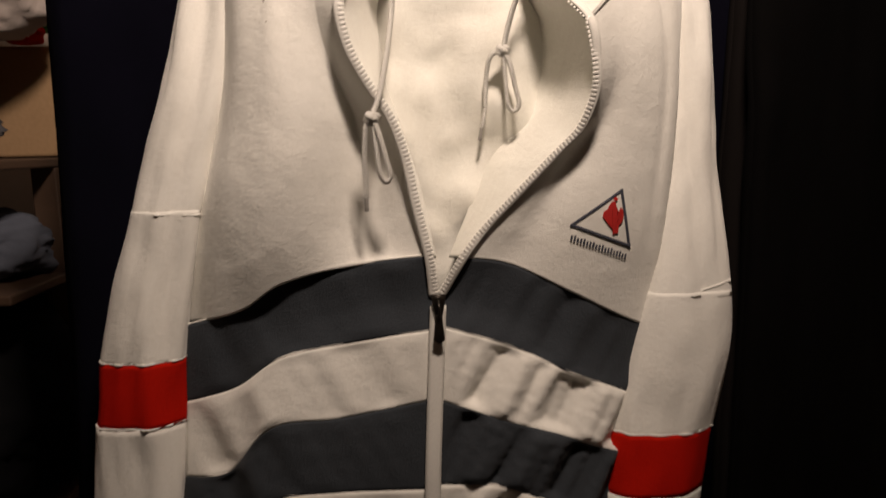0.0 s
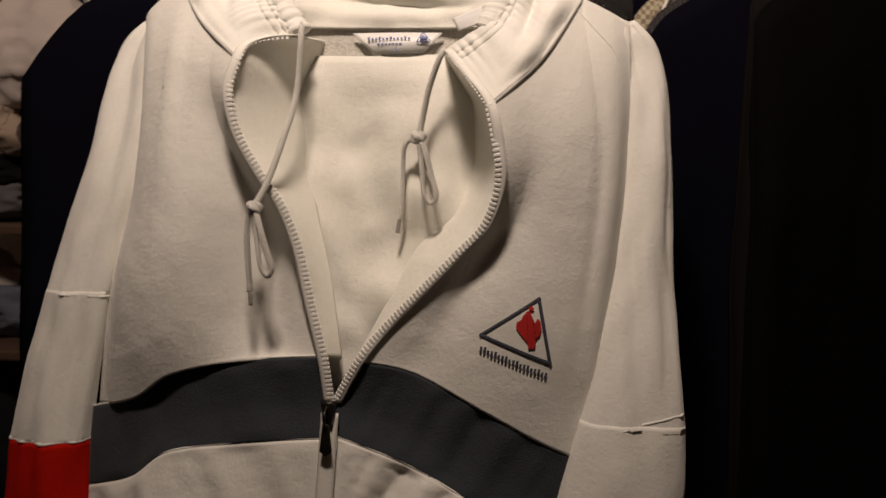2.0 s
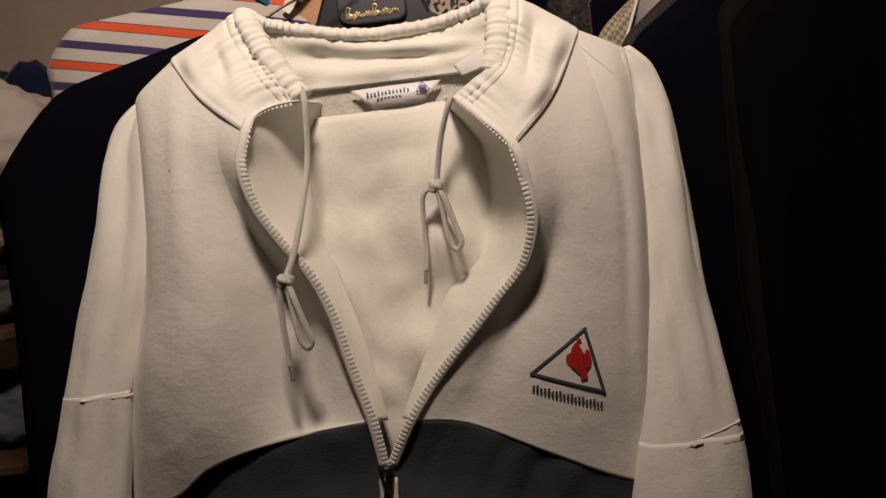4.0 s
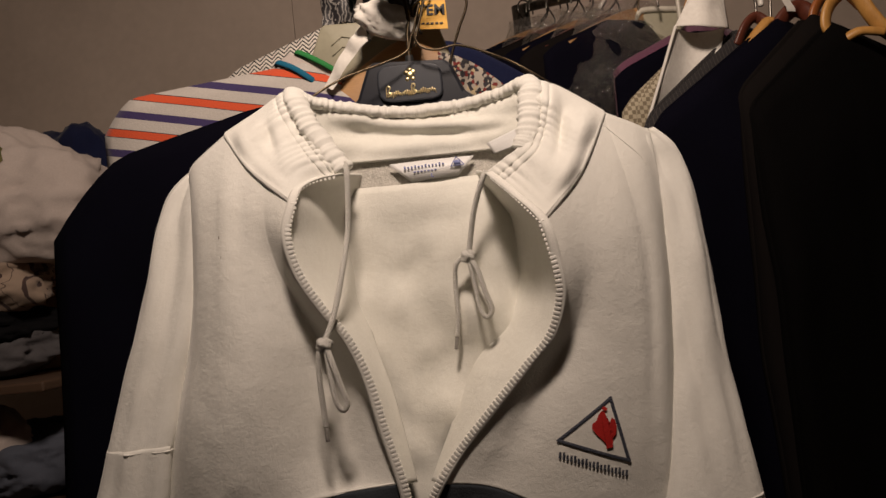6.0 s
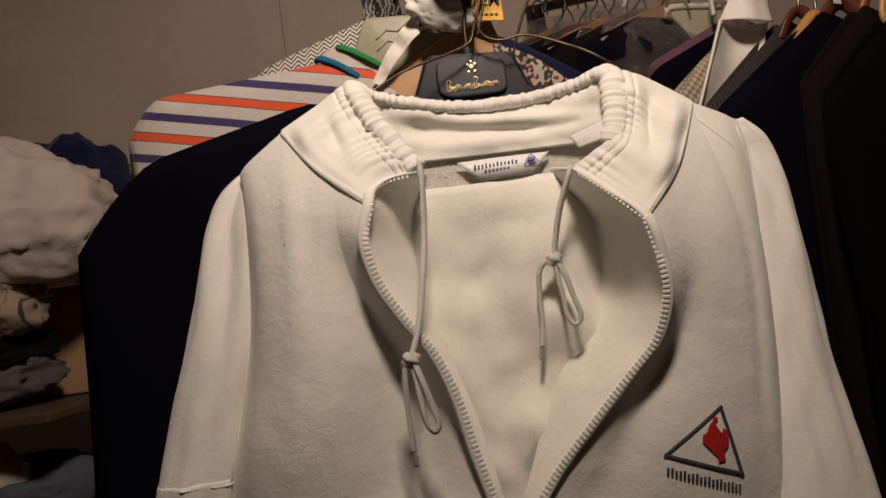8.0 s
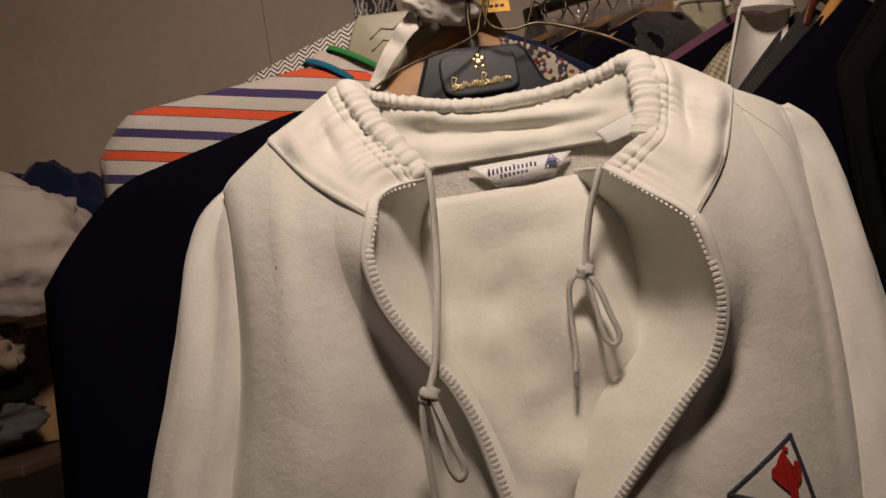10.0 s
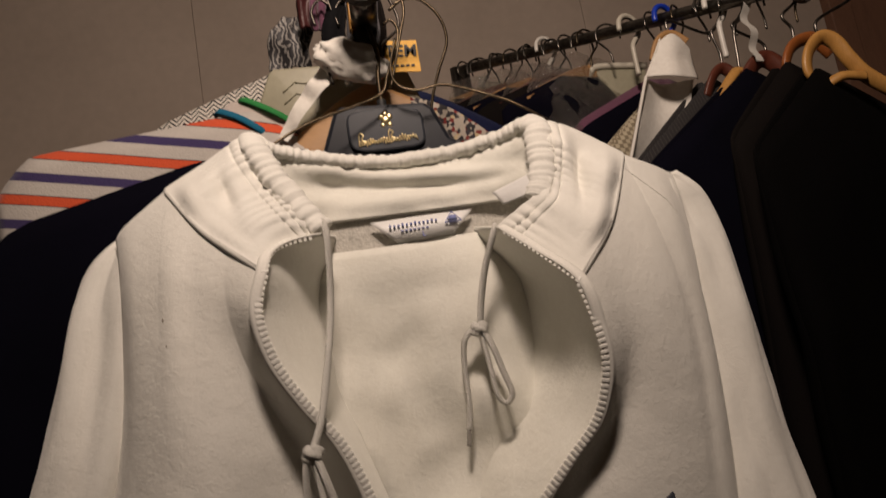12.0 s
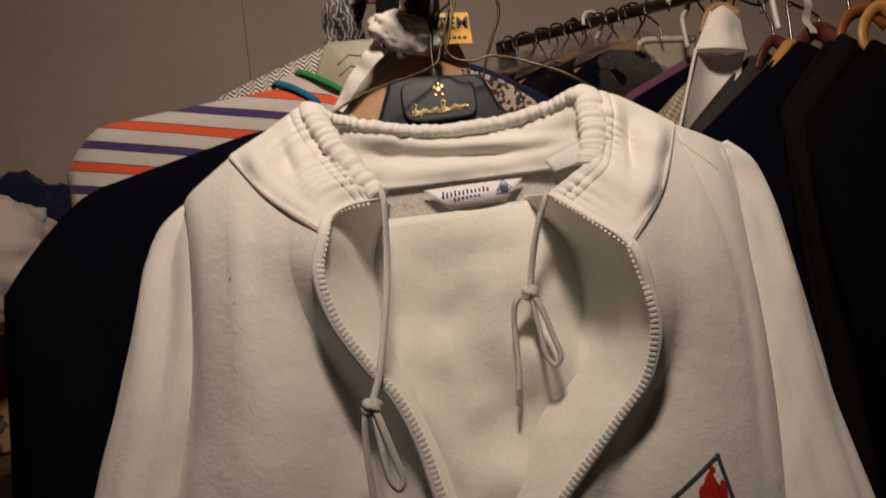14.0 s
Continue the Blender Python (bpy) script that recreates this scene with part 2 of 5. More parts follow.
def floral(name):
    """Small red, black and white blossoms printed on cloth."""
    mat = material(name, (0.5, 0.45, 0.40), 0.9, grain=500)
    t = mat.node_tree
    co = t.nodes.new("ShaderNodeTexCoord")
    cell = t.nodes.new("ShaderNodeTexVoronoi")
    cell.inputs["Scale"].default_value = 260
    ramp = t.nodes.new("ShaderNodeValToRGB")
    ramp.color_ramp.interpolation = "CONSTANT"
    stops = ((0.0, (0.02, 0.018, 0.02)), (0.35, (0.34, 0.30, 0.25)), (0.6, (0.16, 0.022, 0.018)), (0.72, (0.03, 0.025, 0.03)), (0.85, (0.42, 0.33, 0.2)))
    ramp.color_ramp.elements[0].color = (*stops[0][1], 1)
    ramp.color_ramp.elements[1].position, ramp.color_ramp.elements[1].color = stops[1][0], (*stops[1][1], 1)
    for at, colour in stops[2:]:
        ramp.color_ramp.elements.new(at).color = (*colour, 1)
    t.links.new(co.outputs["Object"], cell.inputs["Vector"])
    t.links.new(cell.outputs["Color"], ramp.inputs[0])
    t.links.new(ramp.outputs[0], t.nodes["Principled BSDF"].inputs["Base Color"])
    return mat


FLORAL = floral("floral_cotton")


def swirled(name):
    """Black with thin pale swirling lines, painted in place of silver streaks on plastic."""
    mat = material(name, (0.02, 0.018, 0.02), 0.6, grain=500)
    t = mat.node_tree
    co, wave, ramp = t.nodes.new("ShaderNodeTexCoord"), t.nodes.new("ShaderNodeTexWave"), t.nodes.new("ShaderNodeValToRGB")
    wave.inputs["Scale"].default_value, wave.inputs["Distortion"].default_value, wave.inputs["Detail"].default_value = 62, 16, 3
    ramp.color_ramp.elements[0].position, ramp.color_ramp.elements[0].color = 0.62, (0.018, 0.016, 0.018, 1)
    ramp.color_ramp.elements[1].position, ramp.color_ramp.elements[1].color = 0.72, (0.22, 0.205, 0.19, 1)
    t.links.new(co.outputs["Object"], wave.inputs["Vector"])
    t.links.new(wave.outputs["Fac"], ramp.inputs[0])
    t.links.new(ramp.outputs[0], t.nodes["Principled BSDF"].inputs["Base Color"])
    return mat


SWIRL = swirled("streaked_black")


# ---- building helpers ----
def V(*p):
    return Vector(p)


def spline(points, n):
    """n points at even steps of length on a smooth curve through the control points."""
    p = [Vector(q) for q in points]
    dense = []
    for i in range(len(p) - 1):
        a, b, c, d = p[max(i - 1, 0)], p[i], p[i + 1], p[min(i + 2, len(p) - 1)]
        for k in range(24):
            s = k / 24
            dense.append(0.5 * (2 * b + (c - a) * s + (2 * a - 5 * b + 4 * c - d) * s * s + (3 * b - a - 3 * c + d) * s**3))
    dense.append(p[-1])
    run = [0.0]
    for a, b in zip(dense, dense[1:]):
        run.append(run[-1] + (b - a).length)
    out, k = [], 0
    for i in range(n):
        want = run[-1] * i / (n - 1)
        while k < len(run) - 2 and run[k + 1] < want:
            k += 1
        gap = run[k + 1] - run[k]
        out.append(dense[k].lerp(dense[k + 1], (want - run[k]) / gap if gap > 1e-9 else 0))
    return out


def grid(rows, close_u=False, close_v=False):
    """A bmesh of quads over rows of points."""
    bm = bmesh.new()
    vs = [[bm.verts.new(p) for p in row] for row in rows]
    nv, nu = len(vs), len(vs[0])
    for j in range(nv - (0 if close_v else 1)):
        for i in range(nu - (0 if close_u else 1)):
            bm.faces.new((vs[j][i], vs[j][(i + 1) % nu], vs[(j + 1) % nv][(i + 1) % nu], vs[(j + 1) % nv][i]))
    return bm


def coons(bottom, top, left, right, nu, nv, push=None, fade=1.0):
    """A cloth patch spanned between four curves; push(u, v, place) gives a shift of each point. fade: how soon the top's bends die away."""
    B, T, L, R = spline(bottom, nu), spline(top, nu), spline(left, nv), spline(right, nv)
    rows = []
    for j in range(nv):
        v, row = j / (nv - 1), []
        for i in range(nu):
            u = i / (nu - 1)
            p = L[j] * (1 - u) + R[j] * u
            p += (B[i] - B[0] * (1 - u) - B[-1] * u) * (1 - v) + (T[i] - T[0] * (1 - u) - T[-1] * u) * v**fade
            row.append(p + push(u, v, p) if push else p)
        rows.append(row)
    return grid(rows)


def tube(points, radius, n=80, sides=8, ripple=None, flat=1.0, ends=True):
    """A round or flattened cord swept along a smooth curve."""
    c = spline(points, n)
    rows, side = [], None
    for i, p in enumerate(c):
        d = (c[min(i + 1, n - 1)] - c[max(i - 1, 0)]).normalized()
        side = d.orthogonal().normalized() if side is None else (side - d * side.dot(d)).normalized()
        up = d.cross(side)
        s = i / (n - 1)
        r = radius(s) if callable(radius) else radius
        rows.append([p + (side * math.cos(a) + up * math.sin(a) * flat) * (r * (ripple(s, a) if ripple else 1.0))
                     for a in (2 * math.pi * k / sides for k in range(sides))])
    bm = grid(rows, close_u=True)
    if ends:
        bm.verts.ensure_lookup_table()
        for first in (0, (n - 1) * sides):
            bm.faces.new([bm.verts[first + k] for k in range(sides)])
    return bm


def loft(rings, sides=28, fold=None):
    """A closed sleeve or leg of cloth: rings of (centre, half width, half depth)."""
    rows = []
    for j, (c, rx, ry) in enumerate(rings):
        row = []
        for k in range(sides):
            a = 2 * math.pi * k / sides
            p = Vector(c) + Vector((rx * math.cos(a), ry * math.sin(a), 0))
            row.append(p + fold(a, p) if fold else p)
        rows.append(row)
    return grid(rows, close_u=True)


def box(lo, hi, bevel=0.0, m=None):
    bm = bmesh.new()
    bmesh.ops.create_cube(bm, size=1)
    lo, hi = Vector(lo), Vector(hi)
    for v in bm.verts:
        v.co = (lo + hi) / 2 + Vector(a * b for a, b in zip(v.co, hi - lo))
    if bevel:
        bmesh.ops.bevel(bm, geom=bm.edges[:], offset=bevel, segments=2, affect="EDGES", profile=0.5)
    if m:
        bm.transform(m)
    return bm


def plate(outline, thick, bevel=0.0, m=None):
    """A flat piece cut to an outline in x and z, thick along y, with rounded rims."""
    bm = bmesh.new()
    f = bm.faces.new([bm.verts.new((x, 0, z)) for x, z in outline])
    f.normal_update()
    ext = bmesh.ops.extrude_face_region(bm, geom=[f])
    for v in ext["geom"]:
        if isinstance(v, bmesh.types.BMVert):
            v.co.y += thick
    bmesh.ops.recalc_face_normals(bm, faces=bm.faces[:])
    if bevel:
        rims = [e for e in bm.edges if abs(e.verts[0].co.y - e.verts[1].co.y) < 1e-6]
        bmesh.ops.bevel(bm, geom=rims, offset=bevel, segments=2, affect="EDGES", profile=0.5)
    if m:
        bm.transform(m)
    return bm


def mesh(name, bm, mat, smooth=True):
    me = bpy.data.meshes.new(name)
    bmesh.ops.recalc_face_normals(bm, faces=bm.faces[:])
    bm.to_mesh(me)
    bm.free()
    me.materials.append(mat)
    if smooth:
        me.shade_smooth()
    return me


def thing(name, place, label, category, group=""):
    ob = new(name)
    ob.location = place
    ob.empty_display_size = 0.05
    return tagged(ob, label, category, group)


def part(name, bm, mat, parent, label="", thick=0.0, smooth=True):
    """One mesh of a thing, built at its place in the world."""
    ob = new(name, mesh(name, bm, mat, smooth))
    ob.parent = parent
    if parent.type == "EMPTY":
        ob.matrix_parent_inverse = Matrix.Translation(-parent.location)
    if thick:
        mod = ob.modifiers.new("thickness", "SOLIDIFY")
        mod.thickness, mod.offset = thick, 0.0
    return tagged(ob, label)


def single(name, bm, mat, label, category, group="", kind="", smooth=True):
    return tagged(new(name, mesh(name, bm, mat, smooth)), label, category, group, kind)


def soft_noise(p, scale, seed=0.0):
    return noise.noise(Vector(p) * scale + Vector((seed, seed * 1.7, seed * 0.3)))


# ---- the room ----
def wall(name, lo, hi, mat, label):
    return single(name, box(lo, hi, 0.004), mat, label, "wall", kind="structure", smooth=False)


WY = 1.15
single("floor", box((-2.0, -2.4, -0.1), (2.0, WY, 0)), FLOOR, "grey floor of the storage room", "floor", kind="structure", smooth=False)
single("ceiling", box((-2.0, -2.4, 2.8), (2.0, WY, 2.9)), CEIL, "pale plain ceiling of the room", "ceiling", kind="structure", smooth=False)
back = tagged(new("wall_back"), "grey-beige painted panel wall with thin joints", "wall", kind="structure")
back.location = (0, WY, 0)
for a, b in ((-2.0, -0.402), (-0.398, 0.588), (0.592, 2.0)):
    part("wall_panel", box((a - 0.0014, WY, 0), (b + 0.0014, WY + 0.05, 2.8), 0.0006), WALL, back, smooth=False)
part("backing", box((-2.0, WY + 0.05, 0), (2.0, WY + 0.09, 2.8)), WALL, back, smooth=False)
trim = single("trim", box((1.236, WY - 0.035, 0), (1.300, WY - 0.002, 2.8), 0.004), SHELF_BROWN, "brown wooden upright on the back wall", "trim", kind="structure", smooth=False)
single("door_panel", box((1.302, WY - 0.022, 0), (1.996, WY - 0.002, 2.8), 0.003), SHELF_BROWN, "dark brown wooden panel on the back wall", "panel", kind="structure", smooth=False)
wall("wall_left", (-2.1, -2.4, 0), (-2.0, WY + 0.1, 2.8), WALL, "grey-beige side wall of the room")
wall("wall_right", (2.0, -2.4, 0), (2.1, WY + 0.1, 2.8), WALL, "grey-beige side wall of the room")
wall("wall_front", (-2.1, -2.5, 0), (2.1, -2.4, 2.8), WALL, "grey-beige wall behind the camera")


# ---- the white track jacket ----
jacket = thing("track_jacket", (-0.03, 0.0, 1.0), "white fleece track jacket with navy bands, half unzipped, on hanger", "jacket")


def folds(scale, depth, seed, lean=0.0):
    """Soft drapery: long upright folds and small dents."""
    def push(u, v, p):
        q = Vector((p.x + lean * p.z, p.z * 0.25, seed))
        rim = min(1.0, 9 * u * (1 - u)) * min(1.0, 9 * v * (1 - v))
        w = noise.noise(Vector((q.x * scale, q.y * scale * 0.35, seed))) * depth + 0.25 * depth * noise.noise(Vector((q.x * scale * 2.3, q.y * scale, seed + 3)))
        w += 0.06 * depth * noise.noise(Vector((p.x * scale * 4.3, p.z * scale * 3.6, seed + 7))) + 0.025 * depth * noise.noise(Vector((p.x * scale * 8, p.z * scale * 8, seed + 9)))
        return Vector((0, w * rim, 0))
    return push


ZIP_L = [(-0.040, -0.036, 1.262), (-0.044, -0.043, 1.302), (-0.055, -0.046, 1.351), (-0.064, -0.050, 1.396), (-0.077, -0.055, 1.432),
         (-0.095, -0.060, 1.460), (-0.112, -0.065, 1.493), (-0.118, -0.069, 1.527), (-0.111, -0.066, 1.554)]
ZIP_R = [(-0.034, -0.036, 1.262), (-0.012, -0.045, 1.300), (0.008, -0.046, 1.326), (0.040, -0.051, 1.360), (0.072, -0.056, 1.393),
         (0.096, -0.062, 1.419), (0.107, -0.070, 1.451), (0.106, -0.075, 1.479), (0.099, -0.076, 1.514)]
ZIP_L_TOP = [(-0.111, -0.066, 1.554), (-0.107, -0.056, 1.568), (-0.094, -0.042, 1.577), (-0.073, -0.030, 1.581)]
ZIP_R_TOP = [(0.099, -0.076, 1.514), (0.078, -0.052, 1.543), (0.059, -0.031, 1.566)]


def chest_l(u, v, p):
    edge = min(1, 1.7 * (1 - v)) * math.exp(-((u - 0.80) / 0.16) ** 2) * math.sin(math.pi * min(1, v * 1.05)) ** 0.6
    drawn = math.exp(-((u - 0.60 + 0.25 * (1 - v)) / 0.10) ** 2) * max(0, v - 0.35) * math.sin(math.pi * v)
    drop = folds(12, 0.008, 4.0, 0.12)(u, v, p)
    body = -0.020 * math.sin(math.pi * min(u * 1.25, 1)) * math.sin(math.pi * (0.15 + 0.8 * v))
    curl = 0.012 * math.exp(-((u / 0.08) ** 2)) * min(1, 3 * (1 - v))
    return drop + Vector((0, 0.026 * edge + body + 0.008 * drawn + curl, 0))


def chest_r(u, v, p):
    edge = min(1, 1.7 * (1 - v)) * math.exp(-((u - 0.20) / 0.13) ** 2) * math.sin(math.pi * min(1, v * 1.05)) ** 0.6
    drop = folds(11, 0.007, 9.0, -0.25)(u, v, p)
    crease = math.exp(-((u - 0.86 + 0.12 * v) / 0.05) ** 2) * math.sin(math.pi * v)
    body = -0.003 * math.sin(math.pi * max(0, (u - 0.2) / 0.8)) * math.sin(math.pi * (0.15 + 0.8 * v))
    curl = 0.017 * math.exp(-(((1 - u) / 0.07) ** 2)) * min(1, 4 * (1 - v))
    return drop + Vector((0, 0.007 * edge + body + 0.002 * crease + curl, 0))


L4 = [(-0.278, -0.020, 1.240), (-0.222, -0.034, 1.257), (-0.184, -0.042, 1.282), (-0.130, -0.042, 1.295), (-0.044, -0.043, 1.303)]
L3 = [(-0.285, -0.018, 1.163), (-0.231, -0.032, 1.180), (-0.186, -0.048, 1.211), (-0.122, -0.046, 1.222), (-0.045, -0.044, 1.230)]
L2 = [(-0.290, -0.018, 1.086), (-0.245, -0.034, 1.094), (-0.199, -0.054, 1.145), (-0.135, -0.052, 1.150), (-0.048, -0.046, 1.161)]
L1 = [(-0.300, -0.018, 1.020), (-0.250, -0.034, 1.028), (-0.204, -0.056, 1.072), (-0.138, -0.054, 1.076), (-0.052, -0.048, 1.070)]
L0 = [(-0.300, -0.018, 0.930), (-0.250, -0.034, 0.932), (-0.204, -0.050, 0.938), (-0.138, -0.050, 0.940), (-0.056, -0.046, 0.940)]
R4 = [(-0.012, -0.045, 1.300), (0.035, -0.040, 1.291), (0.097, -0.040, 1.260), (0.150, -0.034, 1.232), (0.196, -0.022, 1.212)]
R3 = [(-0.031, -0.044, 1.232), (0.032, -0.044, 1.211), (0.089, -0.044, 1.182), (0.152, -0.034, 1.155), (0.192, -0.020, 1.140)]
R2 = [(-0.036, -0.046, 1.160), (0.030, -0.054, 1.137), (0.086, -0.052, 1.118), (0.140, -0.040, 1.094), (0.188, -0.022, 1.075)]
R1 = [(-0.040, -0.048, 1.074), (0.020, -0.056, 1.072), (0.076, -0.054, 1.048), (0.135, -0.040, 1.022), (0.186, -0.022, 1.005)]
R0 = [(-0.044, -0.046, 0.940), (0.020, -0.050, 0.940), (0.076, -0.050, 0.938), (0.135, -0.040, 0.932), (0.186, -0.022, 0.930)]
SIDE_L = [L4[0], (-0.258, -0.033, 1.350), (-0.236, -0.033, 1.430), (-0.224, -0.032, 1.500), (-0.220, -0.026, 1.560), (-0.224, -0.010, 1.604)]
SIDE_R = [R4[-1], (0.202, -0.033, 1.300), (0.208, -0.032, 1.386), (0.212, -0.028, 1.454), (0.214, -0.022, 1.515), (0.212, -0.015, 1.560), (0.211, -0.005, 1.591)]
TOP_L = [SIDE_L[-1], (-0.214, -0.016, 1.612), (-0.184, -0.018, 1.6315), (-0.180, -0.018, 1.634), (-0.177, -0.021, 1.630), (-0.149, -0.047, 1.592), ZIP_L[-1]]
TOP_R = [ZIP_R[-1], (0.136, -0.048, 1.555), (0.166, -0.016, 1.607), (0.169, -0.013, 1.612), (0.173, -0.013, 1.610), (0.196, -0.009, 1.599), (0.211, -0.004, 1.591)]

chest_left = part("chest_panel", coons(L4, TOP_L, SIDE_L, ZIP_L[1:], 96, 120, chest_l, 6.0), FLEECE, jacket, thick=0.003)
chest_right = part("chest_panel", coons(R4, TOP_R, ZIP_R[1:], SIDE_R, 96, 120, chest_r, 6.0), FLEECE, jacket, thick=0.003)


def ends(a, b, i):
    return [a[i], tuple((p + q) / 2 for p, q in zip(a[i], b[i])), b[i]]


bands = ((L3, L4, NAVY_KNIT, "navy_band", 31), (L2, L3, FLEECE, "white_band", 47), (L1, L2, NAVY_KNIT, "navy_band", 53), (L0, L1, FLEECE, "hem_panel", 61))
for n, (lo, hi, mat, name, seed) in enumerate(bands):
    left = ends(lo, hi, 0)
    right = [lo[-1], ZIP_L[0], hi[-1]] if n == 0 else ends(lo, hi, -1)
    part(name, coons(lo, hi, left, right, 60, 26, folds(22, 0.009 if n else 0.006, seed, 0.5)), mat, jacket, thick=0.003)
bands = ((R3, R4, NAVY_KNIT, "navy_band", 33), (R2, R3, FLEECE, "white_band", 49), (R1, R2, NAVY_KNIT, "navy_band", 57), (R0, R1, FLEECE, "hem_panel", 63))
for n, (lo, hi, mat, name, seed) in enumerate(bands):
    left = [lo[0], ZIP_R[0], hi[0]] if n == 0 else ends(lo, hi, 0)
    part(name, coons(lo, hi, left, ends(lo, hi, -1), 60, 26, folds(36, 0.020 if n else 0.006, seed, -0.55)), mat, jacket, thick=0.003)
# seam cords between the bands
for curve in (L4, L3, L2, L1, R4, R3, R2, R1):
    part("seam", tube([(x, y - 0.0005, z + 0.001) for x, y, z in curve], 0.0009, 70, 6), FLEECE, jacket)

# back of the jacket, seen from inside through the open zip
def inside(u, v, p):
    d = noise.noise(Vector((p.x * 13, p.z * 11, 2.0))) * 0.020 + noise.noise(Vector((p.x * 30, p.z * 24, 7.0))) * 0.006
    d += noise.noise(Vector((p.x * 62, p.z * 55, 3.0))) * 0.0018 + 0.005 * math.exp(-((p.z - 1.535) / 0.014) ** 2 - ((p.x - 0.005) / 0.05) ** 2)
    roll = 0.007 * max(0, (v - 0.93) / 0.07) ** 2
    return Vector((0, d * min(1, 8 * (1 - v)) + roll, 0))


part("back_panel", coons([(-0.28, 0.02, 0.94), (-0.04, 0.0, 0.94), (0.19, 0.02, 0.94)],
                         [(-0.225, 0.030, 1.578), (-0.077, 0.014, 1.574), (-0.017, 0.010, 1.572), (0.054, 0.014, 1.573), (0.20, 0.03, 1.57)],
                         [(-0.28, 0.02, 0.94), (-0.25, 0.022, 1.26), (-0.225, 0.03, 1.578)],
                         [(0.19, 0.02, 0.94), (0.19, 0.022, 1.26), (0.20, 0.03, 1.57)], 80, 90, inside), FLEECE_IN, jacket,
     "brushed cream fleece lining", thick=0.003)
part("neck_tape", coons([(-0.10, 0.030, 1.560), (-0.02, 0.026, 1.560), (0.07, 0.026, 1.560), (0.108, 0.008, 1.560)], [(-0.10, 0.020, 1.610), (-0.02, 0.021, 1.610), (0.07, 0.018, 1.608), (0.108, 0.000, 1.602)],
                        [(-0.10, 0.030, 1.560), (-0.10, 0.020, 1.610)], [(0.108, 0.008, 1.560), (0.108, 0.000, 1.602)], 40, 12), TERRY, jacket, "grey terry neck tape", thick=0.002)
# facings inside the opening
IN_L = [(-0.036, -0.018, 1.296), (-0.050, -0.006, 1.370), (-0.066, 0.006, 1.425), (-0.074, 0.020, 1.462), (-0.079, 0.026, 1.505), (-0.079, 0.030, 1.540), (-0.064, 0.030, 1.590)]
part("facing", coons([ZIP_L[1], IN_L[0]], [ZIP_L_TOP[-1], IN_L[-1]], ZIP_L[1:] + ZIP_L_TOP[1:], IN_L, 18, 70, folds(30, 0.003, 12.0)), FLEECE_IN, jacket, thick=0.002)
def hollow(u, v, p):
    """The right facing sags back behind the zip towards the neck."""
    sag = math.sin(math.pi * min(1, u * 1.02)) ** 0.8 * max(0, min(1, (v - 0.34) / 0.3)) * min(1, 6 * (1 - v))
    return folds(24, 0.005, 15.0)(u, v, p) + Vector((0.006 * sag, 0.036 * sag, 0))


IN_R = [(-0.022, -0.018, 1.296), (0.002, 0.000, 1.345), (0.026, 0.014, 1.400), (0.044, 0.022, 1.460), (0.050, 0.026, 1.520), (0.048, 0.028, 1.580)]
part("facing", coons([IN_R[0], ZIP_R[1]], [IN_R[-1], ZIP_R_TOP[-1]], IN_R, ZIP_R[1:] + ZIP_R_TOP[1:], 30, 80, hollow), FLEECE_IN, jacket, thick=0.002)

# hood folded down to a standing collar
GATHER = [(-0.071, -0.028, 1.585), (-0.092, -0.024, 1.616), (-0.108, -0.018, 1.645), (-0.116, -0.008, 1.666), (-0.106, 0.006, 1.663), (-0.075, 0.020, 1.656),
          (-0.021, 0.030, 1.647), (0.035, 0.030, 1.646), (0.079, 0.018, 1.649), (0.102, 0.002, 1.653), (0.107, -0.010, 1.646), (0.104, -0.022, 1.624),
          (0.098, -0.032, 1.597), (0.092, -0.035, 1.583)]


def gathers(s, a):
    k = noise.noise(Vector((s * 70, math.cos(a) * 0.5, math.sin(a) * 0.5))) + 0.5 * noise.noise(Vector((s * 160, 4, a * 0.15)))
    return 1 + 0.20 * k + 0.05 * math.sin(s * 2 * math.pi * 52 + 2.6 * math.sin(s * 41))


part("hood_hem", tube(GATHER, 0.0108, 420, 16, gathers, 0.6), FLEECE, jacket, "gathered drawcord channel")
def rumple(seed, depth, out):
    def push(u, v, p):
        rim = min(1, 6 * u * (1 - u)) * min(1, 6 * v * (1 - v))
        g = math.sin(v * 74 + 4 * math.sin(v * 11 + seed) + 2 * u) * 0.0020 * math.exp(-u * 3.2) * min(1, 8 * u)
        g += 0.0022 * (math.exp(-((u - 0.16) / 0.018) ** 2) + math.exp(-((u - 0.27) / 0.018) ** 2))
        dent = 0.011 * math.exp(-((u - 0.56 + 0.25 * (v - 0.5)) / 0.11) ** 2 - ((v - 0.62) / 0.20) ** 2)
        edge = -0.004 * math.exp(-((u - 0.88) / 0.10) ** 2) * min(1, 5 * v)
        w = depth * noise.noise(Vector((p.x * 34, p.z * 26, seed))) - out * math.sin(math.pi * u) * math.sin(math.pi * v)
        return Vector((0, (w + dent + edge) * rim + g, 0))
    return push


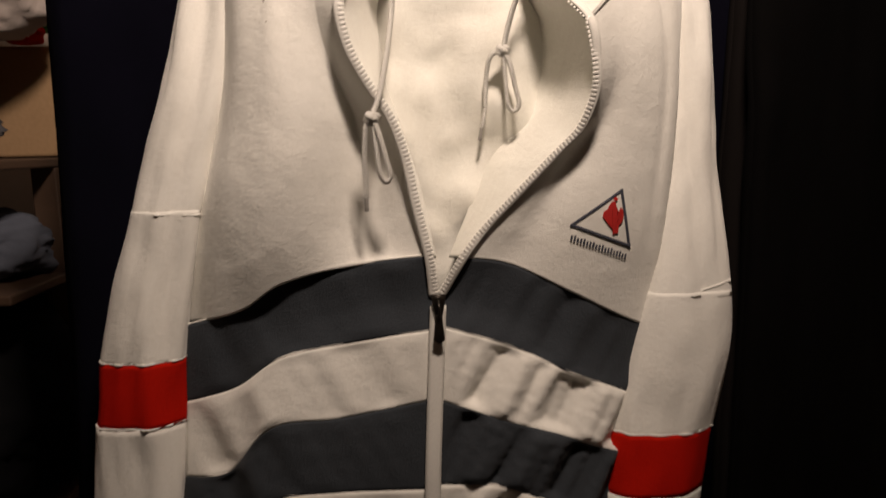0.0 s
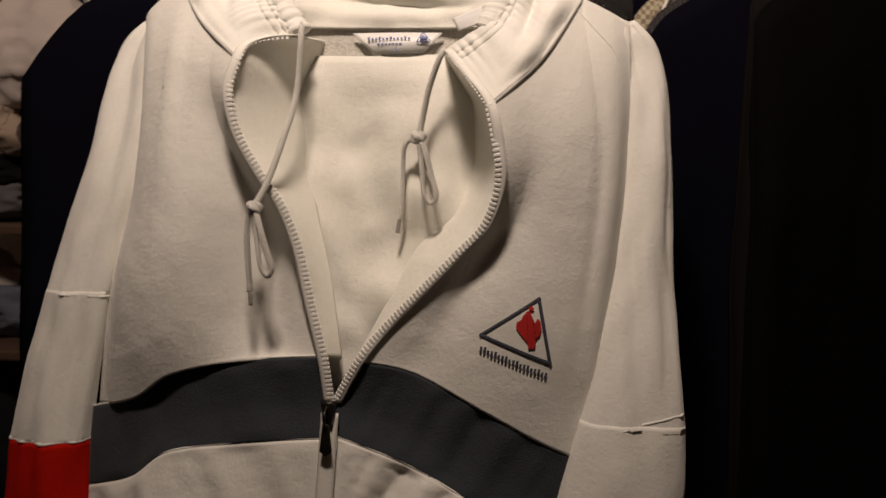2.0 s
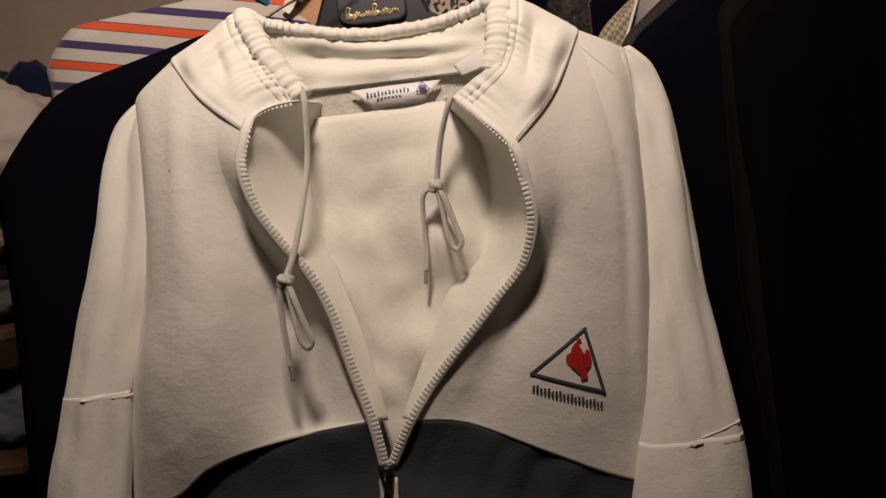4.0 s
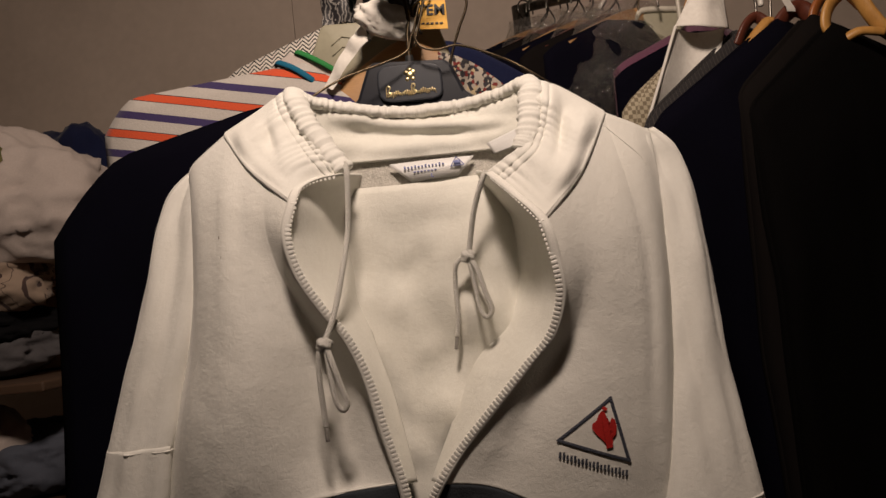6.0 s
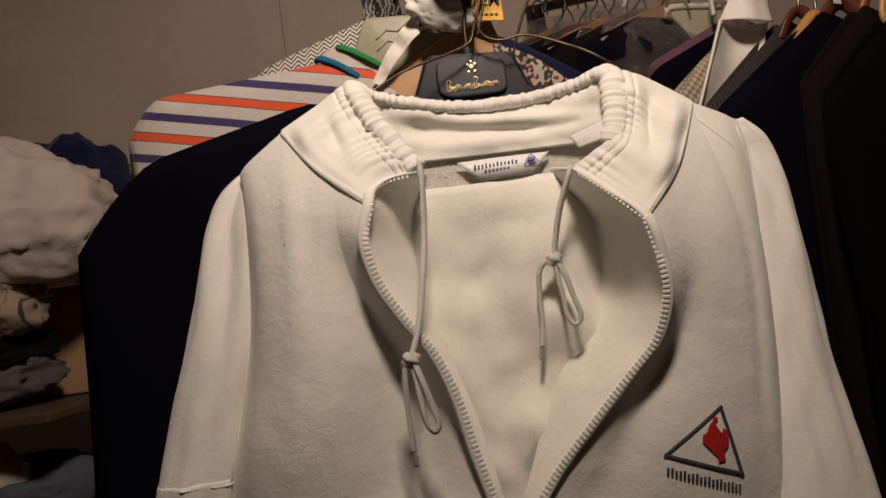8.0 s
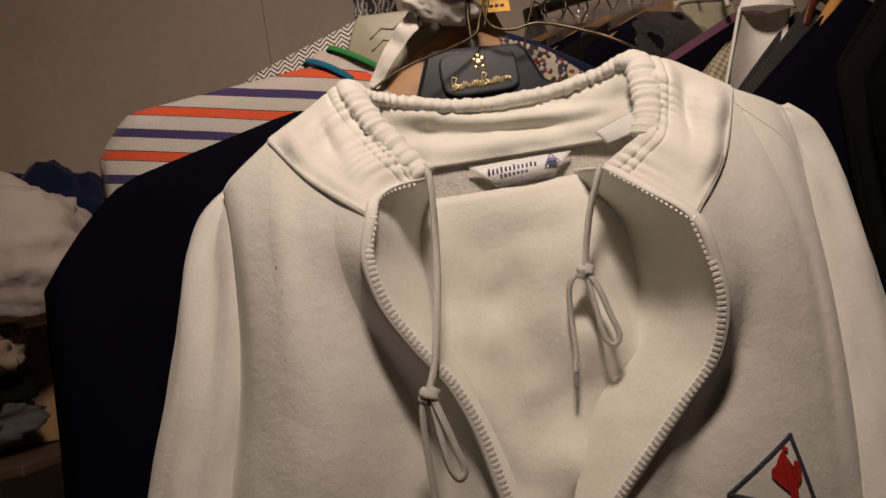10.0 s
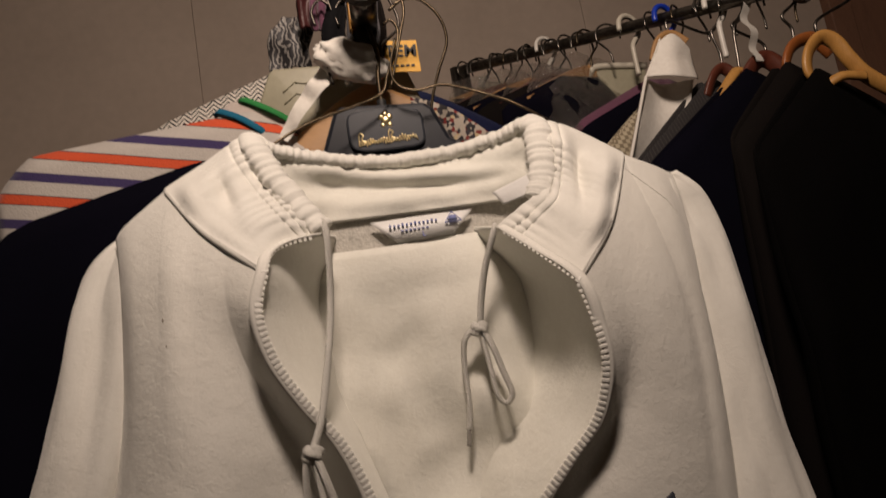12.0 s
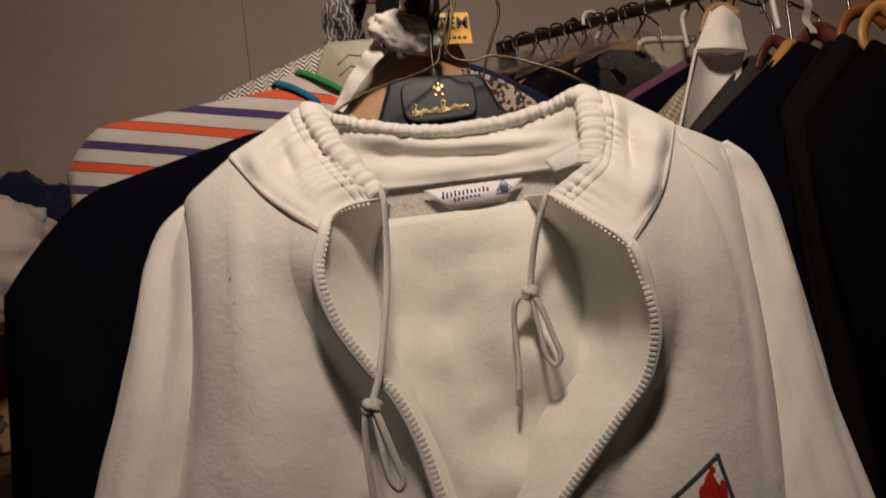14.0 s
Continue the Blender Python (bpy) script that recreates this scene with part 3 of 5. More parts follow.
WING_L = coons([(-0.073, -0.030, 1.582), (-0.094, -0.042, 1.578), (-0.107, -0.056, 1.569), (-0.111, -0.067, 1.555)],
               [(-0.116, -0.010, 1.671), (-0.124, -0.008, 1.673), (-0.150, -0.010, 1.656), (-0.182, -0.022, 1.634)],
               [(-0.073, -0.030, 1.582), (-0.095, -0.028, 1.617), (-0.110, -0.022, 1.647), (-0.116, -0.010, 1.671)],
               [(-0.111, -0.068, 1.554), (-0.150, -0.052, 1.590), (-0.178, -0.027, 1.628), (-0.182, -0.022, 1.634)], 54, 72, rumple(3.0, 0.010, 0.004))
part("hood_side", WING_L, FLEECE, jacket, thick=0.003)
WING_R = coons([(0.059, -0.031, 1.567), (0.078, -0.053, 1.544), (0.099, -0.077, 1.515)],
               [(0.106, -0.008, 1.655), (0.134, -0.010, 1.641), (0.170, -0.016, 1.612)],
               [(0.059, -0.031, 1.567), (0.078, -0.036, 1.578), (0.094, -0.036, 1.590), (0.104, -0.025, 1.624), (0.106, -0.008, 1.655)],
               [(0.099, -0.078, 1.514), (0.137, -0.052, 1.554), (0.167, -0.020, 1.606), (0.170, -0.016, 1.612)], 54, 72, rumple(6.0, 0.010, 0.004))
part("hood_side", WING_R, FLEECE, jacket, thick=0.003)


def hood_inside(u, v, p):
    roll = -0.003 * math.exp(-((v - 0.22) / 0.14) ** 2) + 0.004 * math.exp(-((v - 0.5) / 0.15) ** 2)
    w = noise.noise(Vector((p.x * 17, p.z * 24, 4.0))) * 0.011 * min(1, 3.5 * v * (1 - v))
    w += noise.noise(Vector((p.x * 45, p.z * 60, 8.0))) * 0.003 * min(1, 4 * v)
    g = math.sin(u * 150 + 2 * math.sin(u * 30)) * 0.0022 * max(0, v - 0.6)
    ridge = -0.013 * math.exp(-((v - 0.62 + 0.42 * (u - 0.5)) / 0.13) ** 2 - ((u - 0.62) / 0.26) ** 2) + 0.006 * math.exp(-((v - 0.60) / 0.14) ** 2 - ((u - 0.22) / 0.12) ** 2)
    return Vector((0, roll + w + g + ridge, 0))


part("hood_lining", coons([(-0.098, 0.017, 1.600), (-0.026, 0.0185, 1.598), (0.056, 0.0155, 1.596), (0.104, -0.002, 1.592)], GATHER[3:11],
                          [(-0.098, 0.017, 1.600), (-0.106, 0.006, 1.640), GATHER[3]], [(0.104, -0.002, 1.592), (0.106, -0.008, 1.62), GATHER[10]], 70, 34,
                          hood_inside), FLEECE_IN, jacket, thick=0.003)
# seams that join hood and body, and shoulder and sleeve
for curve in ([(-0.111, -0.067, 1.554), (-0.150, -0.052, 1.590), (-0.178, -0.027, 1.628), (-0.181, -0.022, 1.633)], [(0.099, -0.077, 1.514), (0.137, -0.052, 1.554), (0.167, -0.020, 1.606), (0.169, -0.016, 1.611)]):
    part("seam", tube([(x, y + 0.001, z) for x, y, z in curve], 0.0026, 40, 8), FLEECE, jacket)


# sleeves
def sleeve_fold(seed):
    def fold(a, p):
        w = noise.noise(Vector((math.cos(a) * 1.9 + p.z * 5, math.sin(a) * 1.9, p.z * 6 + seed))) * 0.009
        w += noise.noise(Vector((math.cos(a) * 4, math.sin(a) * 4, p.z * 22 + seed))) * 0.003
        return Vector((math.cos(a) * w * 0.5, math.sin(a) * w, 0))
    return fold


def sleeve(table, seed, n=40):
    """Rings between the outer and inner edges given by height."""
    a = spline([(o, i, z) for z, o, i, y in table], n)
    d = spline([(y + 0.006 * max(0, min(1, (z - 1.25) / 0.15)), 0, z) for z, o, i, y in table], n)
    return loft([(((p.x + p.y) / 2, q.x, p.z), abs(p.y - p.x) / 2, 0.024 * min(1, 0.25 + 16 * abs(p.y - p.x) / 2)) for p, q in zip(a, d)], 32, sleeve_fold(seed))


def hoop(z, xo, xi, y, seed, tilt=0.0):
    """A narrow raised seam round a sleeve, tilted towards its outer edge."""
    cx, rx, ry = (xo + xi) / 2, abs(xo - xi) / 2, 0.024 * min(1, 0.25 + 8 * abs(xo - xi))
    y += 0.006 * max(0, min(1, (z - 1.25) / 0.15))
    fold, loop = sleeve_fold(seed), []
    for k in range(49):
        a = 2 * math.pi * k / 48
        p = Vector((cx + rx * math.cos(a), y + ry * math.sin(a), z))
        p.z += tilt * (p.x - cx)
        p += fold(a, p)
        loop.append(p + Vector((math.cos(a), math.sin(a), 0)) * 0.0006)
    return tube(loop, 0.0011, 140, 6)


part("sleeve", sleeve([(1.607, -0.226, -0.219, -0.004), (1.600, -0.236, -0.210, -0.004), (1.588, -0.248, -0.206, -0.005), (1.572, -0.258, -0.206, -0.006), (1.552, -0.2655, -0.208, -0.007),
                       (1.520, -0.2720, -0.213, -0.009), (1.466, -0.285, -0.222, -0.014), (1.405, -0.304, -0.241, -0.020), (1.348, -0.320, -0.257, -0.026)], 1.0, 56), FLEECE, jacket, thick=0.002)
part("sleeve", sleeve([(1.352, -0.3192, -0.2562, -0.0263), (1.285, -0.338, -0.268, -0.024), (1.209, -0.356, -0.280, -0.022)], 1.0), FLEECE, jacket, thick=0.002)
part("red_band", sleeve([(1.210, -0.356, -0.280, -0.022), (1.178, -0.362, -0.284, -0.022), (1.145, -0.369, -0.287, -0.022)], 1.0, 12), RED_KNIT, jacket, thick=0.002)
part("cuff", sleeve([(1.146, -0.370, -0.288, -0.022), (1.07, -0.378, -0.293, -0.022), (0.97, -0.385, -0.300, -0.022)], 1.0, 24), FLEECE, jacket, thick=0.002)
part("seam", hoop(1.349, -0.319, -0.257, -0.026, 1.0, -0.06), FLEECE, jacket)
part("seam", hoop(1.210, -0.356, -0.280, -0.022, 1.0), FLEECE, jacket)
part("seam", hoop(1.146, -0.3695, -0.2875, -0.022, 1.0), FLEECE, jacket)
part("sleeve", sleeve([(1.594, 0.213, 0.206, -0.004), (1.586, 0.222, 0.201, -0.004), (1.573, 0.2325, 0.200, -0.005), (1.552, 0.2400, 0.198, -0.003), (1.522, 0.2455, 0.201, -0.005), (1.454, 0.2495, 0.202, -0.010),
                       (1.386, 0.251, 0.197, -0.017), (1.310, 0.258, 0.186, -0.025), (1.250, 0.264, 0.172, -0.026)], 5.0, 56), FLEECE, jacket, thick=0.002)
part("sleeve", sleeve([(1.256, 0.2634, 0.1732, -0.0262), (1.190, 0.262, 0.158, -0.028), (1.112, 0.246, 0.143, -0.030)], 5.0), FLEECE, jacket, thick=0.002)
part("red_band", sleeve([(1.113, 0.246, 0.142, -0.030), (1.08, 0.241, 0.138, -0.030), (1.046, 0.237, 0.135, -0.030)], 5.0, 12), RED_KNIT, jacket, thick=0.002)
part("cuff", sleeve([(1.047, 0.237, 0.134, -0.030), (1.0, 0.234, 0.130, -0.030), (0.93, 0.230, 0.128, -0.030)], 5.0, 20), FLEECE, jacket, thick=0.002)
part("seam", hoop(1.254, 0.2615, 0.173, -0.026, 5.0, 0.30), FLEECE, jacket)
part("seam", hoop(1.113, 0.246, 0.142, -0.030, 5.0), FLEECE, jacket)


# zip
def teeth(curves, inward):
    """Small moulded teeth along the rim of the tape."""
    pts = []
    for c in curves:
        length = sum((Vector(b) - Vector(a)).length for a, b in zip(c, c[1:]))
        pts += spline(c, max(3, int(length / 0.0039)))[:-1]
    bm = bmesh.new()
    for i, p in enumerate(pts[:-1]):
        d = (pts[i + 1] - p).normalized()
        side = Vector((d.z, 0, -d.x)) * inward
        up = d.cross(side)
        m = Matrix((side, d, up)).transposed().to_4x4()
        m.translation = p + side * 0.0012 + Vector((0, -0.0032, 0))
        piece = box((-0.0026, -0.00138, -0.0016), (0.0032, 0.00138, 0.0018), 0.0006, m)
        for f in piece.faces:
            bm.faces.new([bm.verts.new(v.co) for v in f.verts])
        piece.free()
    bmesh.ops.remove_doubles(bm, verts=bm.verts[:], dist=1e-6)
    return bm


def tape(curves, outward):
    pts = [Vector(p) for k, c in enumerate(curves) for p in c[min(k, 1):]]
    rows = [[p + Vector((outward * w, -0.0038 + 9.0 * w * w, 0)) for w in (-0.0030, 0.0, 0.0025, 0.0050)] for p in spline(pts, 120)]
    return grid(rows)


for curves, side in ((([*ZIP_L]), ZIP_L_TOP), 1), (([*ZIP_R], ZIP_R_TOP), -1):
    strip = part("zip_tape", tape(curves, -side), ZIP_TAPE, jacket, thick=0.0014)
    part("zip_teeth", teeth(curves, side), ZIP_TEETH, strip, "cream moulded zip teeth", smooth=False)
closed = [(-0.037, -0.047, 1.255), (-0.040, -0.049, 1.20), (-0.043, -0.051, 1.15), (-0.047, -0.053, 1.07), (-0.050, -0.051, 0.945)]
rows = [[p + Vector((w, -0.001 - 0.002 * (1 - (w / 0.0075) ** 2), 0)) for w in (-0.0075, -0.004, 0, 0.004, 0.0075)] for p in spline(closed, 60)]
part("closed_zip", grid(rows), ZIP_TAPE, jacket, thick=0.002)
slider = part("zip_slider", plate([(-0.044, 1.266), (-0.030, 1.266), (-0.0335, 1.246), (-0.0405, 1.246)], 0.009, 0.002, Matrix.Translation((0, -0.056, 0))), DARK_METAL, jacket, "dark metal zip slider")
part("pull_tab", plate([(-0.0405, 1.248), (-0.0345, 1.248), (-0.032, 1.224), (-0.0375, 1.220), (-0.043, 1.224)], 0.002, 0.0008, Matrix.Translation((0, -0.060, 0))), DARK_METAL, slider)
part("pull_loop", tube([(-0.0375, -0.057, 1.262), (-0.0375, -0.064, 1.257), (-0.0375, -0.062, 1.247)], 0.0015, 20, 6), DARK_METAL, slider)


# drawcords, each tied in a loop
def knot(c, r):
    bm = bmesh.new()
    bmesh.ops.create_uvsphere(bm, u_segments=16, v_segments=10, radius=1)
    for v in bm.verts:
        w = 1 + 0.16 * math.sin(5 * v.co.z + 3 * math.atan2(v.co.y, v.co.x))
        v.co = Vector(c) + Vector((v.co.x * r * 1.25, v.co.y * r * 0.9, v.co.z * r)) * w
    return bm


def drawcord(run, at, loop, tail):
    cord = part("drawcord", tube(run, 0.0029, 90, 8, None, 0.75), CORD, jacket, "white braided drawcord tied in a loop")
    part("knot", knot(at, 0.0058), CORD, cord)
    part("loop", tube(loop, 0.0028, 90, 8, None, 0.75), CORD, cord)
    part("tail", tube(tail, 0.0026, 60, 8, None, 0.75), CORD, cord)
    a, b = Vector(tail[-2]), Vector(tail[-1])
    part("cord_end", tube([b, b + (b - a).normalized() * 0.012], 0.0019, 8, 8), AGLET, cord)


drawcord([(-0.070, -0.030, 1.592), (-0.068, -0.036, 1.575), (-0.072, -0.036, 1.530), (-0.078, -0.052, 1.490), (-0.086, -0.068, 1.452), (-0.093, -0.076, 1.434)],
         (-0.0935, -0.077, 1.431),
         [(-0.092, -0.078, 1.431), (-0.087, -0.080, 1.414), (-0.082, -0.078, 1.394), (-0.079, -0.076, 1.381), (-0.083, -0.076, 1.375),
          (-0.088, -0.077, 1.383), (-0.0905, -0.078, 1.402), (-0.093, -0.077, 1.428)],
         [(-0.094, -0.077, 1.432), (-0.099, -0.077, 1.423), (-0.101, -0.074, 1.400), (-0.101, -0.070, 1.375), (-0.101, -0.068, 1.361)])
drawcord([(0.057, -0.030, 1.568), (0.052, -0.034, 1.558), (0.043, -0.028, 1.535), (0.037, -0.022, 1.512), (0.034, -0.020, 1.497)],
         (0.0325, -0.020, 1.494),
         [(0.034, -0.021, 1.494), (0.040, -0.022, 1.480), (0.045, -0.020, 1.460), (0.049, -0.018, 1.444), (0.044, -0.016, 1.437),
          (0.038, -0.016, 1.445), (0.036, -0.018, 1.465), (0.033, -0.020, 1.492)],
         [(0.031, -0.020, 1.496), (0.021, -0.018, 1.488), (0.018, -0.012, 1.470), (0.017, -0.008, 1.440), (0.014, -0.006, 1.422)])


# things sewn on
def laid(bm, target, lift):
    """Lays a flat shape, given in x and z, onto the face of a cloth part."""
    from_mesh = bmesh.new()
    from_mesh.from_mesh(target.data)
    tree = BVHTree.FromBMesh(from_mesh)
    for v in bm.verts:
        hit = tree.ray_cast(Vector((v.co.x, -0.6, v.co.z)), Vector((0, 1, 0)))[0]
        v.co.y += (hit.y if hit else -0.03) - lift
    from_mesh.free()
    return bm


def patch(outline, cuts=3):
    """A flat face over an outline, cut finely enough to follow cloth."""
    bm = bmesh.new()
    bm.faces.new([bm.verts.new((x, 0, z)) for x, z in outline])
    bmesh.ops.triangulate(bm, faces=bm.faces[:])
    bmesh.ops.subdivide_edges(bm, edges=bm.edges[:], cuts=cuts, use_grid_fill=True)
    return bm


def stroke(a, b, w):
    d = (Vector(b) - Vector(a)).normalized() * (w / 2)
    n = Vector((-d.y, d.x))
    a, b = Vector(a) - d, Vector(b) + d
    rows = []
    for k in range(13):
        p = a.lerp(b, k / 12)
        rows.append([(p.x + n.x * s, -0.0007 * (1 - s * s), p.y + n.y * s) for s in (-1, 0, 1)])
    return grid(rows)


for pts in ([(0.167, 1.600), (0.182, 1.583), (0.196, 1.568), (0.208, 1.548)],):
    target = chest_right if pts[0][0] > 0 else chest_left
    for a, b in zip(pts, pts[1:]):
        part("stitching", laid(stroke(a, b, 0.0011), target, 0.0019), FLEECE, jacket)

STAIN = material("small_stain", (0.38, 0.34, 0.29), 0.95, grain=600)
for x, z, r in ((-0.183, 1.533, 0.0016), (-0.181, 1.515, 0.0010), (-0.228, 1.44, 0.0009), (-0.12, 1.36, 0.0008)):
    part("stain", laid(patch([(x + r * math.cos(a) * 0.5, z + r * 1.1 * math.sin(a)) for a in (k * 0.785 for k in range(8))], 1), chest_left, 0.0019), STAIN, jacket, "tiny brown stain")
emblem = part("emblem", laid(patch([(0.1395, 1.358), (0.0945, 1.328), (0.1495, 1.307)], 8), chest_right, 0.0021), FLEECE, jacket, "embroidered triangular badge")
for a, b in (((0.140, 1.360), (0.093, 1.328)), ((0.093, 1.328), (0.150, 1.306)), ((0.150, 1.306), (0.140, 1.360))):
    part("outline", laid(stroke(a, b, 0.0029), chest_right, 0.0026), NAVY_THREAD, emblem, "navy stitched outline")
# plain red curved shape within the triangle
figure = [(0.1215, 1.336), (0.1225, 1.3405), (0.1260, 1.3425), (0.1278, 1.3465), (0.1305, 1.3500), (0.1335, 1.3495), (0.1345, 1.3460), (0.1328, 1.3420), (0.1345, 1.3390), (0.1372, 1.3400),
          (0.1390, 1.3440), (0.1415, 1.3420), (0.1425, 1.3360), (0.1412, 1.3300), (0.1380, 1.3265), (0.1350, 1.3255), (0.1345, 1.3215), (0.1375, 1.3190), (0.1320, 1.3185), (0.1318, 1.3230),
          (0.1285, 1.3270), (0.1250, 1.3310)]
part("red_figure", laid(patch(figure, 3), chest_right, 0.0034), RED_THREAD, emblem, "red stitched figure")
part("red_crest", laid(patch([(0.1312, 1.3520), (0.1335, 1.3545), (0.1365, 1.3520), (0.1350, 1.3500)], 2), chest_right, 0.0034), RED_THREAD, emblem)
for k in range(19):
    x = 0.0925 + 0.0030 * k
    z = 1.3140 - 0.375 * (x - 0.0925)
    tall = (0.0034, 0.0026, 0.0042)[k * 5 % 3]
    part("text_bar", laid(stroke((x, z), (x + 0.20 * tall, z + 0.97 * tall), 0.0020), chest_right, 0.0026), NAVY_THREAD, emblem)

LY = 0.016
label = part("neck_label", grid([[(-0.036 + 0.084 * s, LY - 0.002 * math.sin(math.pi * s), 1.5935 - 0.001 * s), (-0.0155 + 0.046 * s, LY - 0.003 * math.sin(math.pi * s), 1.5735 + 0.001 * s)]
                                 for s in (k / 16 for k in range(17))]), SATIN, jacket, "white satin label with blue print", thick=0.0008)
for k in range(12):
    x = -0.021 + 0.0034 * k
    tall = 0.0030 if k in (0, 3, 6, 10) else 0.0019
    part("text_bar", box((x, LY - 0.0042, 1.5868), (x + 0.0017, LY - 0.0026, 1.5868 + 0.75 * tall)), BLUE_INK, label, smooth=False)
for k in range(7):
    part("text_bar", box((-0.012 + 0.0034 * k, LY - 0.0042, 1.5822), (-0.0100 + 0.0034 * k, LY - 0.0026, 1.5832)), BLUE_INK, label, smooth=False)
for a, b in (((0.0245, 1.584), (0.0305, 1.5925)), ((0.0305, 1.5925), (0.0375, 1.5845)), ((0.0375, 1.5845), (0.0245, 1.584))):
    s = stroke(a, b, 0.0009)
    s.transform(Matrix.Translation((0, LY - 0.0038, 0)))
    part("outline", s, BLUE_INK, label)
part("blue_figure", plate([(0.028, 1.585), (0.0275, 1.588), (0.0305, 1.590), (0.034, 1.588), (0.0345, 1.5855)], 0.001, 0, Matrix.Translation((0, LY - 0.0043, 0))), BLUE_INK, label)


def words(text, size, m, mat, parent, name="lettering"):
    curve = bpy.data.curves.new(name, "FONT")
    curve.body, curve.size, curve.align_x, curve.align_y, curve.extrude = text, size, "CENTER", "CENTER", 0.0002
    curve.offset = size * 0.022
    tmp = bpy.data.objects.new(name, curve)
    scene.collection.objects.link(tmp)
    me = bpy.data.meshes.new_from_object(tmp.evaluated_get(bpy.context.evaluated_depsgraph_get()))
    bpy.data.objects.remove(tmp)
    me.transform(m)
    me.materials.clear()
    me.materials.append(mat)
    ob = new(name, me)
    ob.parent = parent
    if parent.type == "EMPTY":
        ob.matrix_parent_inverse = Matrix.Translation(-parent.location)
    return ob


words("L", 0.006, pose(0.006, LY - 0.0042, 1.5775, 90, 0, 0), BLUE_INK, label)
part("care_tag", coons([(0.067, -0.023, 1.584), (0.093, -0.038, 1.588)], [(0.061, -0.019, 1.5955), (0.093, -0.033, 1.604)],
                       [(0.067, -0.023, 1.584), (0.064, -0.022, 1.590), (0.061, -0.019, 1.5955)], [(0.093, -0.038, 1.588), (0.093, -0.033, 1.604)], 12, 10), SATIN, jacket,
     "folded white care tag", thick=0.0008)


# ---- the rail that the jacket hangs on ----
near_rail = thing("clothes_rail", (-0.012, 0.02, 1.80), "dark chrome clothes rail with a grey round end cap", "clothes rail")
part("rail", tube([(-0.012, 0.02, 1.800), (-0.012, 0.5, 1.800), (-0.012, WY, 1.800)], 0.0125, 30, 16), CHROME, near_rail)
cap = bmesh.new()
bmesh.ops.create_cone(cap, cap_ends=True, segments=40, radius1=0.0232, radius2=0.0214, depth=0.012)
bmesh.ops.bevel(cap, geom=[e for e in cap.edges if abs(e.verts[0].co.z - e.verts[1].co.z) < 1e-6], offset=0.002, segments=2, affect="EDGES")
cap.transform(pose(-0.012, 0.012, 1.804, 90, 0, 0))
part("end_cap", cap, GREY_CAP, near_rail, "grey plastic end cap", smooth=False)


def hook_curve(x, y, top, drop, r, side=1):
    """A hanger hook over a rail that runs along y, its shank down to drop."""
    pts = [(x - side * r, y, top - r * 1.3)]
    for k in range(9):
        a = math.pi * (1 - k / 8 * 1.15)
        pts.append((x + side * r * math.cos(a), y, top - r + r * math.sin(a)))
    return pts + [(x + side * r * 0.15, y, top - 2.3 * r), (x, y, top - 2.9 * r), (x, y, drop)]


# wire hanger of the track jacket
wire = thing("wire_hanger", (0.0, 0.03, 1.72), "twisted brass-coloured wire clothes hanger on the rail", "clothes hanger")
part("hook", tube([(-0.030, 0.030, 1.795), (-0.022, 0.030, 1.815), (-0.004, 0.030, 1.820), (0.012, 0.030, 1.810), (0.022, 0.030, 1.785), (0.014, 0.030, 1.755), (0.006, 0.030, 1.730), (0.0, 0.030, 1.712)], 0.0013, 70, 7), BRASS, wire)
part("arm", tube([(0.008, 0.031, 1.745), (-0.002, 0.031, 1.722), (-0.008, 0.030, 1.708), (-0.030, 0.025, 1.698), (-0.075, 0.012, 1.682), (-0.118, 0.000, 1.656), (-0.20, 0.006, 1.610)], 0.0012, 80, 7), BRASS, wire)
part("arm", tube([(0.010, 0.029, 1.755), (0.002, 0.029, 1.728), (0.006, 0.029, 1.712), (0.022, 0.028, 1.705), (0.044, 0.026, 1.706), (0.075, 0.016, 1.690), (0.110, 0.004, 1.664), (0.19, 0.008, 1.600)], 0.0012, 80, 7), BRASS, wire)
spare = thing("wire_hanger", (0.04, 0.06, 1.72), "empty bent wire clothes hanger beside the rail", "clothes hanger")
part("hook", tube([(0.010, 0.045, 1.790), (0.024, 0.045, 1.799), (0.040, 0.045, 1.796), (0.054, 0.046, 1.778), (0.057, 0.048, 1.755), (0.046, 0.050, 1.730), (0.036, 0.052, 1.705), (0.028, 0.054, 1.672)], 0.0014, 70, 7), BRASS, spare)
part("hook", tube([(0.002, 0.036, 1.772), (0.009, 0.036, 1.776), (0.014, 0.036, 1.766), (0.010, 0.036, 1.748), (0.0, 0.036, 1.728), (-0.004, 0.036, 1.712)], 0.0013, 50, 7), BRASS, spare)


